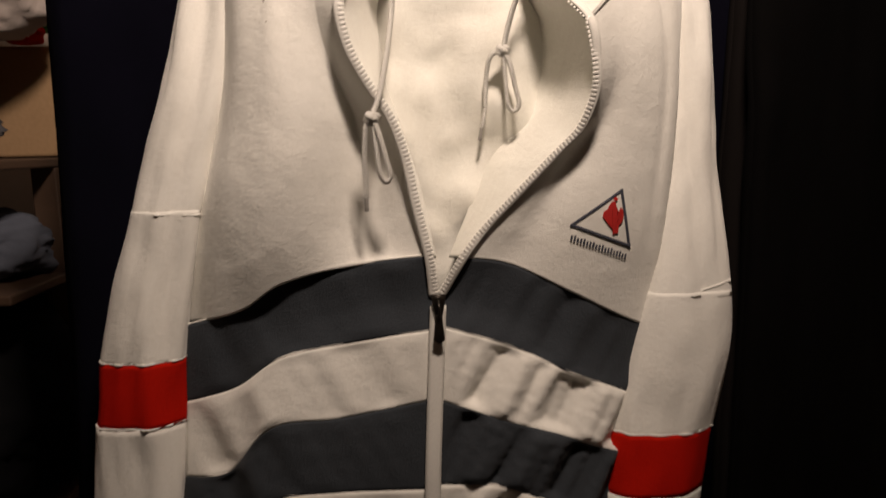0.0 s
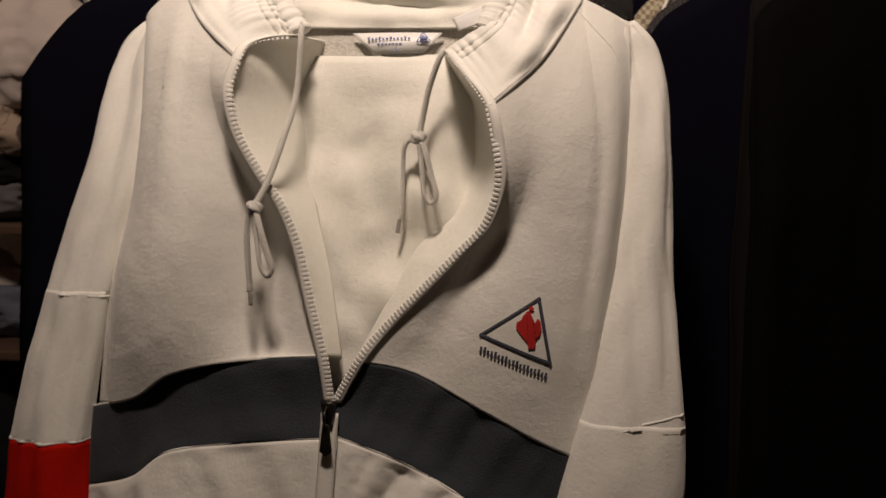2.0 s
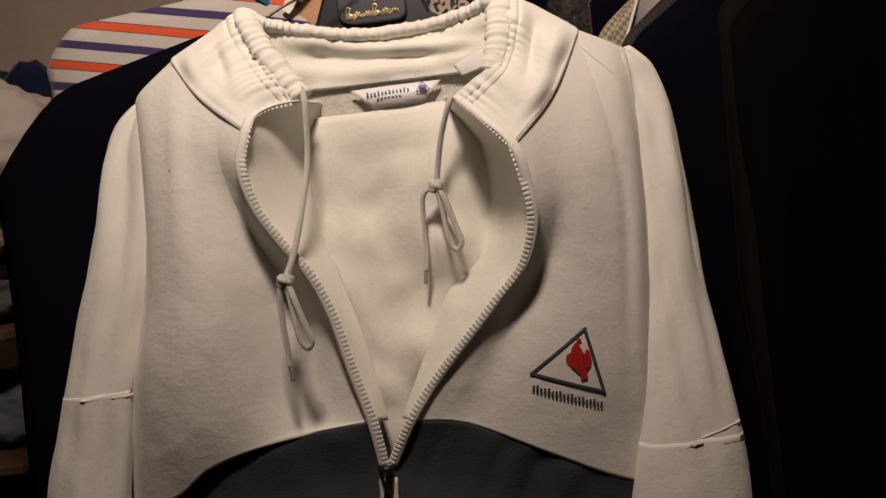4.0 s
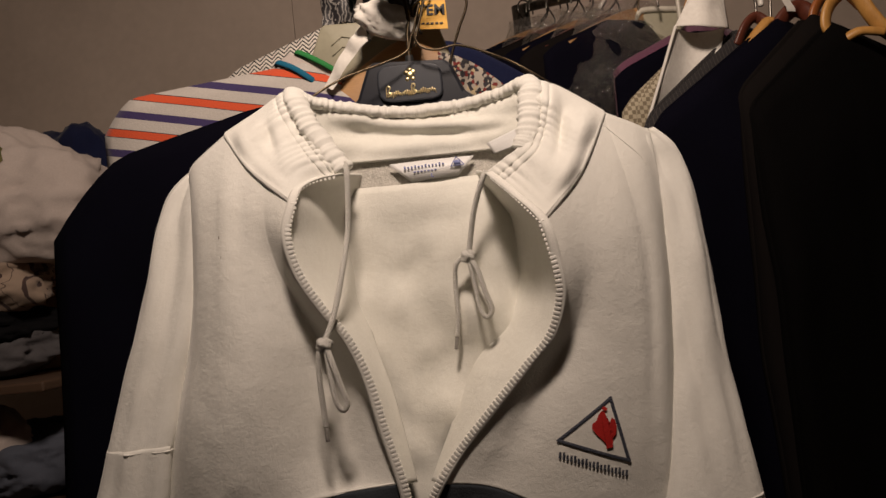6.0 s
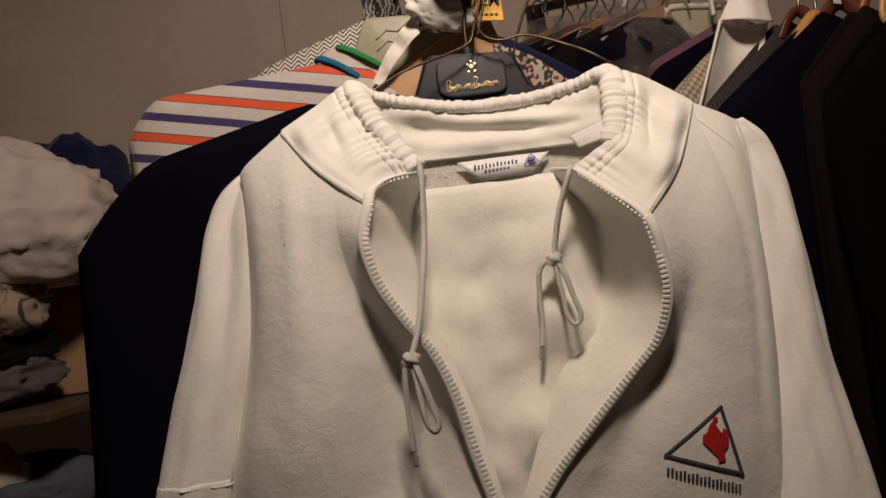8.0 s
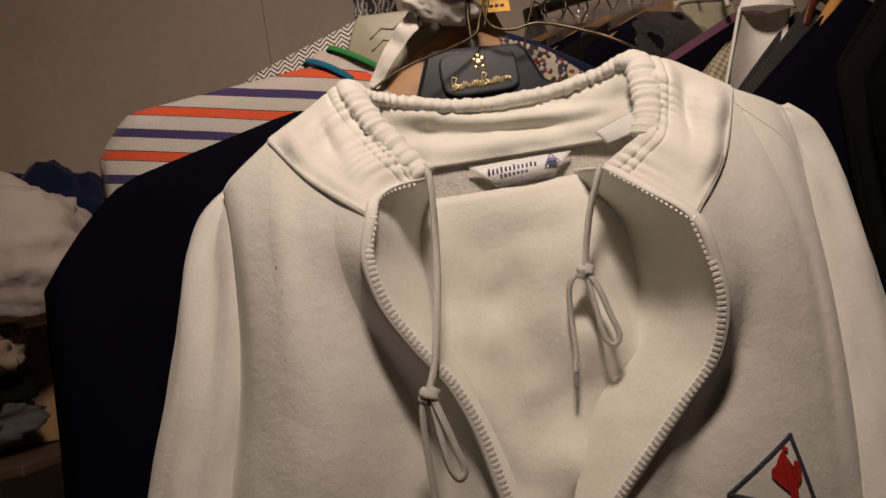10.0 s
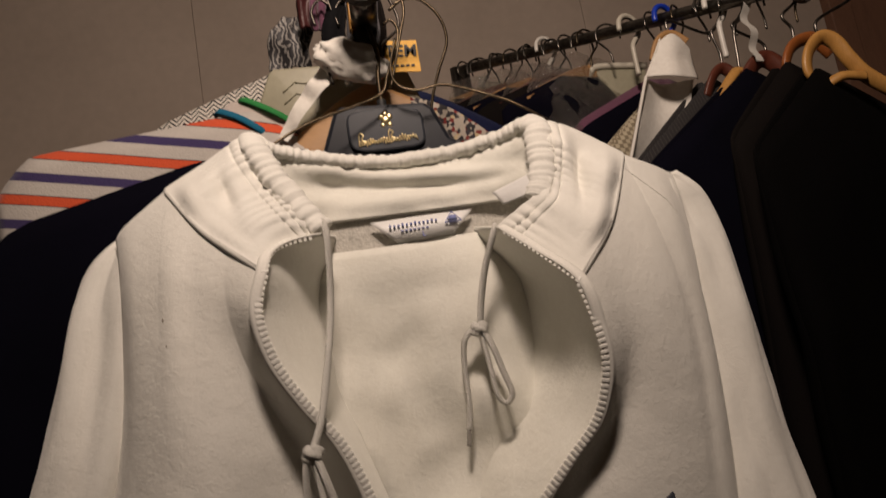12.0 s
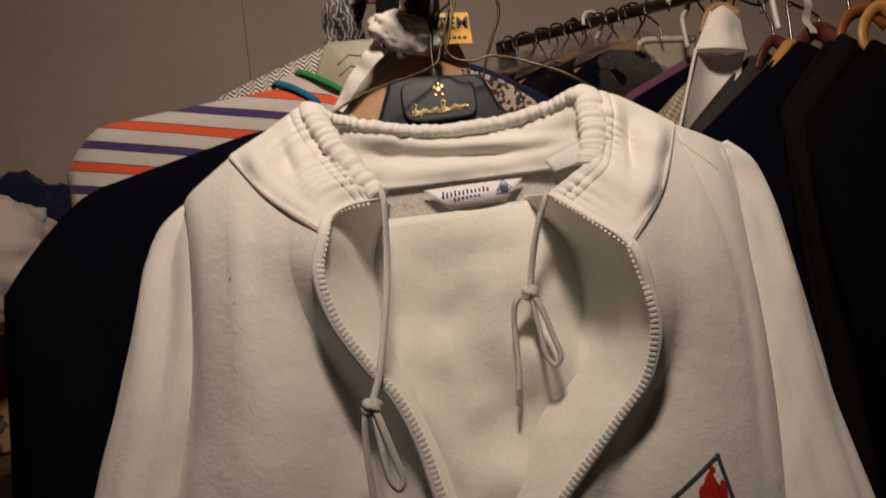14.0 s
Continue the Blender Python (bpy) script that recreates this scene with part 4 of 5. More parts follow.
# ---- clothes that hang, built about the hanger's neck ----
def hung(name, mat, half, slope, drop, deep, label, category, seed, m, parts=None, collar=None, sleeve_len=0.55, group="", neck=0.055, right=None, bend=(0.86, 0.9), dip=0.0, rslope=None):
    """A garment on a hanger: front and back shell with rounded shoulders and two sleeves. Its neck is the origin; x runs along the shoulders."""
    ob = thing(name, (0, 0, 0), label, category, group)
    nu, nv = 44, 36
    right = right or half

    def shell(sign):
        rows = []
        for j in range(nv):
            v, row = j / (nv - 1), []
            for i in range(nu):
                u = 2 * i / (nu - 1) - 1
                wide = half if u < 0 else right
                x = u * wide * (1 + 0.04 * v)
                a = abs(u) * wide
                top = -max(0, a - neck) * (slope if u < 0 else rslope or slope) - dip * max(0, 1 - a / 0.165) ** 1.3 - bend[1] * max(0, abs(u) - bend[0]) ** 1.5 * wide
                z = top - (drop + top) * v
                t = deep * (1 - u * u) ** 0.4 * min(1, 0.25 + 3.2 * v ** 0.7)
                w = noise.noise(Vector((x * 11, z * 2.5, seed))) * 0.016 + noise.noise(Vector((x * 26, z * 9, seed + 5))) * 0.005
                row.append((x, sign * t + w * min(1, 5 * v), z))
            rows.append(row)
        return grid(rows)

    part("front", shell(-1), mat, ob, thick=0.003)
    part("back", shell(1), mat, ob, thick=0.003)
    for s, wide in ((-1, half), (1, right)) if sleeve_len else ():
        x = s * (wide - 0.012)
        z0 = -(wide - neck) * slope - bend[1] * 0.3 * (1 - bend[0]) ** 1.5 * wide
        rings = []
        for k in range(22):
            q = k / 21
            r = 0.02 + 0.038 * min(1, q * 6) - 0.012 * q
            rings.append(((x + s * 0.035 * min(1, q * 3) , -0.01 * q, z0 - 0.006 - sleeve_len * q), r, r * 0.95))
        part("sleeve", loft(rings, 20, lambda a, p: Vector((0, 0, 0)) + Vector((math.cos(a), math.sin(a), 0)) * noise.noise(Vector((math.cos(a) * 2, math.sin(a) * 2, p.z * 12 + seed))) * 0.008), mat, ob, thick=0.002)
    if collar:
        part("collar", tube([(-0.07, 0.03, -0.02), (-0.05, 0.045, 0.015), (0, 0.05, 0.025), (0.05, 0.045, 0.015), (0.07, 0.03, -0.02), (0.04, -0.03, -0.05), (0.0, -0.05, -0.12)], 0.016, 60, 10, None, 0.5), collar, ob)
    ob.matrix_world = m
    return ob


def wood_hanger(mat, m, label, half=0.21, slope=0.36, group="", thick=0.022, hook=True, tall=0.10, wide=0.036):
    """A shaped wooden hanger: bowed shoulder board and a chrome hook. The foot of the hook is the origin."""
    ob = thing("wooden_hanger", (0, 0, 0), label, "clothes hanger", group)
    up = [(half * s, -slope * half * abs(s) ** 1.25 + 0.004) for s in (k / 12 for k in range(-12, 13))]
    low = [(half * s * 0.985, -slope * half * abs(s) ** 1.25 - wide * (1 - 0.45 * abs(s))) for s in (k / 12 for k in range(12, -13, -1))]
    part("board", plate(up + low, thick, 0.006, Matrix.Translation((0, -thick / 2, 0))), mat, ob)
    if hook:
        r = 0.021
        part("hook", tube(hook_curve(0, 0, tall + 0.014, -0.008, r), 0.0017, 60, 7), CHROME, ob, "thin metal hook")
    ob.matrix_world = m
    return ob


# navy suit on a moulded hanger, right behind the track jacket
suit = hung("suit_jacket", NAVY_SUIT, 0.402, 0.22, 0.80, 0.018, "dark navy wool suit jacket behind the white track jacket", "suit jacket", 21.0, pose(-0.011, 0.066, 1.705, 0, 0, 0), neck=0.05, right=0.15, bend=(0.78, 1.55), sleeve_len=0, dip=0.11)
mould = thing("suit_hanger", (-0.01, 0.05, 1.68), "glossy navy plastic suit hanger with a gold-printed plate", "clothes hanger")
up = [(-0.16, 1.60), (-0.10, 1.648), (-0.066, 1.672), (-0.053, 1.704), (-0.046, 1.709), (0.028, 1.703), (0.035, 1.697), (0.046, 1.668), (0.08, 1.644), (0.14, 1.598), (0.13, 1.57), (-0.01, 1.61), (-0.15, 1.575)]
part("shoulder", plate(up, 0.034, 0.004, Matrix.Translation((0, 0.050, 0))), NAVY_PLASTIC, mould, smooth=False)
ring = [(-0.0095 + 0.0335 * math.copysign(abs(math.cos(a)) ** 0.45, math.cos(a)), 1.681 + 0.0195 * math.copysign(abs(math.sin(a)) ** 0.45, math.sin(a)) - 0.06 * 0.034 * math.cos(a)) for a in (2 * math.pi * k / 40 for k in range(40))]
badge = part("name_plate", plate(ring, 0.005, 0.002, Matrix.Translation((0, 0.0455, 0))), PLATE, mould, "raised plate with gold print", smooth=False)
script = [(-0.034 + 0.0505 * k / 72, 0.0448, 1.6705 + 0.0026 * math.sin(k * 1.9) + 0.0008 * math.sin(k * 4.1) + 0.0009 * math.sin(k * 0.5)) for k in range(73)]
part("script_line", tube(script, 0.00050, 240, 6), GOLD, badge, "gold flourish")
for x in (-0.0345, -0.0085):
    part("script_capital", tube([(x, 0.0448, 1.668), (x + 0.001, 0.0448, 1.6785), (x + 0.0045, 0.0448, 1.6775), (x + 0.0025, 0.0448, 1.6735), (x + 0.0055, 0.0448, 1.6705), (x + 0.001, 0.0448, 1.668)], 0.0007, 60, 6), GOLD, badge)
for dx, dz, r in ((0, 0, 0.0042), (-0.0035, 0.003, 0.0028), (0.0035, 0.003, 0.0028), (0, 0.0055, 0.003), (-0.003, -0.004, 0.0022), (0.003, -0.004, 0.0022)):
    dot = bmesh.new()
    bmesh.ops.create_uvsphere(dot, u_segments=10, v_segments=6, radius=r)
    dot.transform(Matrix.Translation((-0.0085 + dx, 0.0455, 1.6885 + dz)) @ Matrix.Diagonal((1, 0.35, 1, 1)))
    part("gold_ornament", dot, GOLD, badge)
part("stem", tube([(-0.009, 0.066, 1.700), (-0.0085, 0.066, 1.735), (-0.006, 0.066, 1.760), (-0.012, 0.066, 1.80)], 0.0022, 30, 10), BRASS, mould)
part("ferrule", tube([(-0.009, 0.066, 1.704), (-0.009, 0.066, 1.715)], 0.0045, 6, 12), INK, mould)

# striped jersey, zigzag jersey and the wooden hanger between them
polo = hung("striped_shirt", STRIPES, 0.238, 0.072, 0.62, 0.016, "off-white jersey shirt with orange and purple stripes", "shirt", 33.0, pose(-0.134, 0.112, 1.737, 0, 0, 0), sleeve_len=0, right=0.08, bend=(0.84, 2.4), neck=0.004, rslope=0.75)
part("collar", tube([(-0.142, 0.116, 1.753), (-0.138, 0.109, 1.7515), (-0.125, 0.1055, 1.7435), (-0.108, 0.1045, 1.732), (-0.098, 0.108, 1.725)], 0.0034, 40, 8, None, 0.4), GREEN, polo, "green ribbed neckband")
part("yoke_stripe", tube([(-0.166, 0.116, 1.744), (-0.160, 0.106, 1.7412), (-0.143, 0.1025, 1.7315), (-0.126, 0.1015, 1.718), (-0.118, 0.108, 1.711)], 0.0036, 40, 8, None, 0.4), material("teal_band", TEAL, 0.9), polo, "teal band below the neck")
part("collar_stand", coons([(-0.205, 0.110, 1.718), (-0.160, 0.108, 1.702), (-0.105, 0.110, 1.690)], [(-0.150, 0.118, 1.754), (-0.130, 0.110, 1.745), (-0.098, 0.111, 1.725)],
                           [(-0.205, 0.110, 1.718), (-0.178, 0.113, 1.733), (-0.150, 0.118, 1.754)], [(-0.105, 0.110, 1.690), (-0.098, 0.111, 1.725)], 20, 16), TEE, polo, "off-white yoke", thick=0.002)
hung("zigzag_shirt", ZIGZAG, 0.17, 0.33, 0.60, 0.02, "black and white zigzag jersey shirt on the rail", "shirt", 41.0, pose(-0.085, 0.190, 1.808, 0, 0, 0), sleeve_len=0, right=0.03, neck=0.03)
board = thing("plastic_hanger", (-0.07, 0.13, 1.75), "wide beige plastic hanger with moulded zigzag lines", "clothes hanger")
part("plate", plate([(-0.128, 1.740), (-0.112, 1.778), (-0.107, 1.782), (-0.03, 1.778), (0.02, 1.774), (0.036, 1.72), (-0.05, 1.69)], 0.012, 0.003, Matrix.Translation((0, 0.116, 0))), BEIGE_PLASTIC, board)
for k in range(2):
    z = 1.744 + 0.012 * k
    pts = [(-0.100 + 0.012 * i, 0.1155, z + (0.006 if i % 2 else 0.0) + 0.003 * i) for i in range(5)]
    for a, b in zip(pts, pts[1:]):
        part("ridge", tube([a, b], 0.0008, 4, 6), BEIGE_PLASTIC, board)
part("hook", tube(hook_curve(-0.012, 0.128, 1.823, 1.77, 0.020), 0.002, 60, 8), CHROME, board)
wood_hanger(WOOD_PALE, pose(-0.018, 0.112, 1.748, 0, 0, 0), "pale wooden hanger on the rail behind the jacket", 0.19, 0.75, tall=0.065, thick=0.014, wide=0.08)
wrap = bmesh.new()
bmesh.ops.create_icosphere(wrap, subdivisions=4, radius=1)
for v in wrap.verts:
    w = 1 + 0.28 * noise.noise(v.co * 2.2) + 0.14 * (1 - 2 * abs(noise.noise(v.co * 4.5)))
    v.co = Vector((-0.030, 0.074, 1.760)) + Vector((v.co.x * 0.030, v.co.y * 0.014, v.co.z * 0.019 - 0.010 * v.co.x)) * w
single("tissue_wrap", wrap, PAPER, "crumpled white tissue wrapped on a hanger neck", "tissue paper")
strip = coons([(-0.108, 0.100, 1.705), (-0.100, 0.094, 1.698)], [(-0.048, 0.080, 1.772), (-0.026, 0.076, 1.760)], [(-0.108, 0.100, 1.705), (-0.082, 0.088, 1.740), (-0.048, 0.080, 1.772)],
              [(-0.100, 0.094, 1.698), (-0.070, 0.084, 1.730), (-0.026, 0.076, 1.760)], 14, 30, lambda u, v, p: Vector((0, 0.005 * noise.noise(p * 60), 0)))
single("tissue_strip", strip, PAPER, "strip of white tissue along a hanger arm", "tissue paper")

# price tag
tag = thing("sale_tag", (0.015, 0.10, 1.76), "yellow card tag with black lettering beside a red one", "tag")
card = part("card", plate([(-0.003, 1.753), (-0.003, 1.785), (0.0345, 1.781), (0.0345, 1.749)], 0.0012, 0, Matrix.Translation((0, 0.092, 0))), YELLOW, tag, smooth=False)
words("ITEM", 0.0165, pose(0.0160, 0.0912, 1.7715, 90, 0, 0) @ Matrix.Rotation(radians(-5), 4, "Z"), INK, card)
for k in range(6):
    part("text_bar", box((0.001 + 0.005 * k, 0.0908, 1.7575 - 0.0005 * k), (0.0045 + 0.005 * k, 0.0916, 1.7592 - 0.0005 * k)), INK, card, smooth=False)
part("red_card", plate([(-0.014, 1.745), (-0.010, 1.772), (-0.002, 1.775), (-0.003, 1.745)], 0.001, 0, Matrix.Translation((0, 0.088, 0))), RED_CARD, tag, smooth=False)

# crowded hooks behind the end cap
for k in range(9):
    y = 0.16 + 0.075 * k
    side = -1 if k % 2 else 1
    h = thing("clothes_hanger", (-0.012, y, 1.80), "hanger with a dark metal hook on the rail", "clothes hanger", "hangers on the near rail")
    part("hook", tube(hook_curve(-0.012 + random.uniform(-0.006, 0.006), y, 1.823 + random.uniform(-0.002, 0.004), 1.70, 0.021, side), 0.0016, 60, 7), CHROME if k % 3 else BRASS, h)
    half = 0.15 + 0.02 * (k % 3)
    part("arm", tube([(-0.012 - half, y, 1.63), (-0.07, y, 1.69), (-0.012, y, 1.708), (0.046, y, 1.69), (-0.012 + half, y, 1.63)], 0.006, 40, 8, None, 0.6), WOOD_DARK if k % 2 else NAVY_PLASTIC, h)


def ribbon(name, mat, top, foot, wide, seed, label, bow=0.012):
    """A narrow cloth hung over the rail, its ends falling with a twist."""
    top, foot = Vector(top), Vector(foot)
    rows = []
    for j in range(30):
        s = j / 29
        c = top.lerp(foot, s) + Vector((bow * math.sin(math.pi * s), -0.004 * math.sin(math.pi * s), 0))
        a = 0.8 * noise.noise(Vector((s * 2, seed, 0)))
        rows.append([c + Vector((math.cos(a) * wide * q, math.sin(a) * wide * q + 0.003 * math.sin(q * 9 + seed), 0.004 * noise.noise(Vector((q * 4, s * 5, seed))))) for q in (i / 9 - 0.5 for i in range(10))])
    ob = single(name, grid(rows), mat, label, "tie", "ties over the near rail")
    mod = ob.modifiers.new("thickness", "SOLIDIFY")
    mod.thickness = 0.002


MAROON = material("maroon_silk", (0.055, 0.010, 0.010), 0.5, grain=500)
ribbon("necktie", MAROON, (-0.052, 0.10, 1.862), (-0.064, 0.10, 1.812), 0.020, 1.0, "maroon silk tie over the rail", -0.006)
ribbon("necktie", MAUVE, (-0.040, 0.098, 1.858), (-0.054, 0.098, 1.806), 0.014, 2.0, "mauve silk tie over the rail", -0.006)
ribbon("necktie", MAUVE, (-0.006, 0.090, 1.826), (-0.010, 0.090, 1.795), 0.011, 3.0, "short mauve tie over the rail", 0.0)
# black plastic modelled as a ribbon; its silver streaks are painted into the colour
ribbon("streaked_plastic", SWIRL, (-0.070, 0.130, 1.842), (-0.090, 0.130, 1.785), 0.042, 4.0, "black plastic piece with painted pale streaks on the rail", -0.008)
ribbon("necktie", GREY_CLOTH, (-0.012, 0.080, 1.825), (-0.026, 0.080, 1.748), 0.030, 5.0, "dark grey tie hanging from the rail", 0.004)
ribbon("necktie", BLACK_CLOTH, (-0.030, 0.085, 1.830), (-0.044, 0.085, 1.768), 0.022, 6.0, "black tie hanging from the rail", -0.004)
ribbon("necktie", BROWN_WOOL, (-0.002, 0.085, 1.825), (-0.006, 0.085, 1.765), 0.016, 7.0, "dark brown tie hanging from the rail", 0.004)
ribbon("strap", WOOD_TAN, (-0.022, 0.078, 1.828), (-0.024, 0.078, 1.790), 0.0035, 8.0, "thin orange strap over the rail", 0.0)
ribbon("strap", KHAKI, (-0.012, 0.120, 1.895), (-0.066, 0.120, 1.850), 0.014, 9.0, "khaki strap looped over the rail", -0.008)
for k in range(5):
    x = -0.050 + 0.013 * k + 0.005 * math.sin(k * 2.1)
    d = 0.012 * math.sin(k * 1.7)
    h = single("hanger_hook", tube([(x - 0.008, 0.080, 1.802 + d), (x - 0.010, 0.080, 1.817 + d), (x, 0.080, 1.828 + d), (x + 0.011, 0.081, 1.812), (x + 0.006 + d, 0.080, 1.790), (x - 0.002 - d, 0.074, 1.768), (x, 0.075, 1.740)], 0.0015, 50, 7),
               DARK_METAL, "thin dark metal hanger hook on the near rail", "hanger hook", "hooks on the near rail")

# floral shirt and blue cloth beside the suit hanger
flo = thing("floral_shirt", (0.07, 0.12, 1.65), "shirt with a small red and black floral print", "shirt")
part("shoulder", coons([(0.025, 0.088, 1.60), (0.14, 0.088, 1.58)], [(0.020, 0.098, 1.727), (0.055, 0.093, 1.709), (0.098, 0.090, 1.668)], [(0.025, 0.088, 1.60), (0.020, 0.098, 1.727)], [(0.14, 0.088, 1.58), (0.098, 0.090, 1.668)], 30, 20, folds(20, 0.01, 88.0)), FLORAL, flo, thick=0.003)
blu = thing("blue_shirt", (0.08, 0.18, 1.65), "dark blue cotton shirt behind the floral one", "shirt")
part("shoulder", coons([(0.03, 0.172, 1.60), (0.19, 0.172, 1.58)], [(0.020, 0.185, 1.770), (0.060, 0.178, 1.752), (0.18, 0.175, 1.668)], [(0.03, 0.172, 1.60), (0.020, 0.185, 1.770)], [(0.19, 0.172, 1.58), (0.18, 0.175, 1.668)], 30, 20, folds(20, 0.01, 91.0)), NAVY_COTTON, blu, thick=0.003)

# ---- the second rail with dark suits ----
RN, RF = Vector((0.60, 0.07, 1.800)), Vector((0.15, 0.62, 1.965))
far_rail = thing("clothes_rail", tuple(RF), "dark chrome clothes rail with many hangers", "clothes rail")
RE = RN.lerp(RF, 0.215)
part("rail", tube([RE, (RE + RF) / 2, RF], 0.0085, 30, 14), CHROME, far_rail)
cap = bmesh.new()
bmesh.ops.create_cone(cap, cap_ends=True, segments=36, radius1=0.0230, radius2=0.0215, depth=0.012)
bmesh.ops.bevel(cap, geom=[e for e in cap.edges if abs(e.verts[0].co.z - e.verts[1].co.z) < 1e-6], offset=0.002, segments=2, affect="EDGES")
cap.transform(Matrix.Translation(RE) @ Vector((0.25, -1.0, -0.1)).to_track_quat("Z", "Y").to_matrix().to_4x4())
part("end_cap", cap, PALE_CAP, far_rail, "grey plastic end cap", smooth=False)
part("post", tube([RF + V(0, 0, 0.006), RF + V(0, 0, -1.0), V(RF.x, RF.y, 0.0)], 0.010, 12, 14), CHROME, far_rail)
RP = RN.lerp(RF, 0.975)
part("post", tube([RP, V(RP.x, RP.y, 0.9), V(RP.x, RP.y, 0.0)], 0.010, 12, 14), CHROME, far_rail)
TURN = 24.0


def on_rail(s, down=0.0, yaw=0.0, lean=0.0):
    p = RN.lerp(RF, s)
    return pose(p.x, p.y, p.z - down, 0, lean, TURN + yaw)


def bowed_hanger(mat, arm, label, r, bar=None, apex=2):
    """The thick bowed neck and arm of a shaped suit hanger, with a metal hook up to the second rail."""
    ob = thing("wooden_hanger", arm[apex], label, "clothes hanger", "wooden hangers on the second rail")
    part("arm", tube(arm, r, 60, 12, None, 0.55), mat, ob)
    if bar:
        part("bar", tube(bar, r * 0.7, 30, 10, None, 0.8), mat, ob)
    x, y, z = arm[apex]
    p = RN.lerp(RF, (y - RN.y) / (RF.y - RN.y))
    part("hook", tube([(x, y, z), (x + 0.002, y, z + 0.02), (p.x - 0.006, y, p.z - 0.034), (p.x + 0.014, y, p.z - 0.018), (p.x + 0.019, y, p.z), (p.x + 0.010, y, p.z + 0.015),
                       (p.x - 0.008, y, p.z + 0.015), (p.x - 0.017, y, p.z + 0.001)], 0.0018, 60, 7), CHROME, ob, "thin metal hook")
    return ob


suits = (((0.458, 0.150, 1.716), (0.352, 0.098, 1.632), BLACK_SUIT, "black wool suit on a tan wooden hanger", 0.26),
         ((0.460, 0.200, 1.746), (0.362, 0.152, 1.662), CHARCOAL, "charcoal wool suit on an orange wooden hanger", 0.20),
         ((0.442, 0.250, 1.763), (0.272, 0.166, 1.645), NAVY_SUIT, "dark navy wool suit on a mahogany hanger", 0.16),
         ((0.416, 0.292, 1.773), (0.268, 0.196, 1.655), PINSTRIPE, "pinstriped dark suit on a red-brown hanger", 0.12))
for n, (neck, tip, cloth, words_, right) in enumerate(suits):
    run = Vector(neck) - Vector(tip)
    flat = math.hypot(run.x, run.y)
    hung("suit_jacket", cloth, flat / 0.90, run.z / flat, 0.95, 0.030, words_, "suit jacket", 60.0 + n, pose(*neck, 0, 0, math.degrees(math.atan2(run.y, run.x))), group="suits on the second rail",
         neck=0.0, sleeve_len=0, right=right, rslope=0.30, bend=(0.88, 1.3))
bowed_hanger(WOOD_TAN, [(0.475, 0.150, 1.698), (0.458, 0.151, 1.712), (0.463, 0.152, 1.736), (0.482, 0.154, 1.753), (0.496, 0.152, 1.746), (0.507, 0.150, 1.722), (0.521, 0.148, 1.700), (0.557, 0.144, 1.668)],
             "tan wooden suit hanger with an open neck", 0.0085, [(0.475, 0.148, 1.698), (0.490, 0.144, 1.703), (0.514, 0.144, 1.699)], 3)
bowed_hanger(WOOD_ORANGE, [(0.466, 0.205, 1.718), (0.472, 0.205, 1.750), (0.488, 0.207, 1.770), (0.512, 0.207, 1.774), (0.530, 0.205, 1.752)], "orange wooden suit hanger with a metal hook", 0.0085)
bowed_hanger(WOOD_DARK, [(0.440, 0.250, 1.746), (0.460, 0.250, 1.768), (0.477, 0.252, 1.774), (0.491, 0.250, 1.760), (0.500, 0.250, 1.735)], "mahogany wooden suit hanger with a metal hook", 0.0110)
bowed_hanger(WOOD_TAN, [(0.378, 0.240, 1.712), (0.404, 0.242, 1.733), (0.426, 0.246, 1.755), (0.440, 0.250, 1.764), (0.455, 0.250, 1.752)], "tan wooden suit hanger between dark suits", 0.0065, None, 3)
bowed_hanger(WOOD_DARK, [(0.402, 0.270, 1.742), (0.416, 0.270, 1.767), (0.431, 0.272, 1.777), (0.444, 0.270, 1.764)], "red-brown wooden suit hanger beside a paper cover", 0.0075)

bowed_hanger(WOOD_PALE, [(0.346, 0.276, 1.800), (0.358, 0.276, 1.824), (0.376, 0.277, 1.832), (0.394, 0.276, 1.818)], "brown wooden hanger neck above a paper cover", 0.0070)

hung("check_jacket", CHECK, 0.15, 0.75, 0.7, 0.02, "beige checked jacket on the second rail", "jacket", 71.0, pose(0.392, 0.385, 1.788, 0, 0, 25), group="clothes on the second rail", sleeve_len=0, right=0.08, neck=0.02)
hung("mauve_jacket", MAUVE, 0.15, 0.45, 0.7, 0.02, "mauve cloth jacket on the second rail", "jacket", 73.0, pose(0.405, 0.410, 1.822, 0, 0, 15), group="clothes on the second rail", sleeve_len=0, right=0.08, neck=0.02)
hung("navy_jacket", NAVY_SUIT, 0.15, 0.45, 0.7, 0.02, "dark navy cloth jacket beside the mauve one", "jacket", 75.0, pose(0.400, 0.397, 1.806, 0, 0, 18), group="clothes on the second rail", sleeve_len=0, right=0.08, neck=0.02)
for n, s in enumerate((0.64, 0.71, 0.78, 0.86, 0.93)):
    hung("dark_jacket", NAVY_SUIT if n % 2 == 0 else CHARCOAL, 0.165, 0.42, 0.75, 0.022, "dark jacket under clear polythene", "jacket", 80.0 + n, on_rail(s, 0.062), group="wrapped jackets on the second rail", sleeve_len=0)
    wood_hanger(WOOD_DARK if n % 2 else WOOD_PALE, on_rail(s, 0.044), "wooden hanger with a thin metal hook", 0.13, 0.42, group="wooden hangers on the second rail", tall=0.042, thick=0.014)


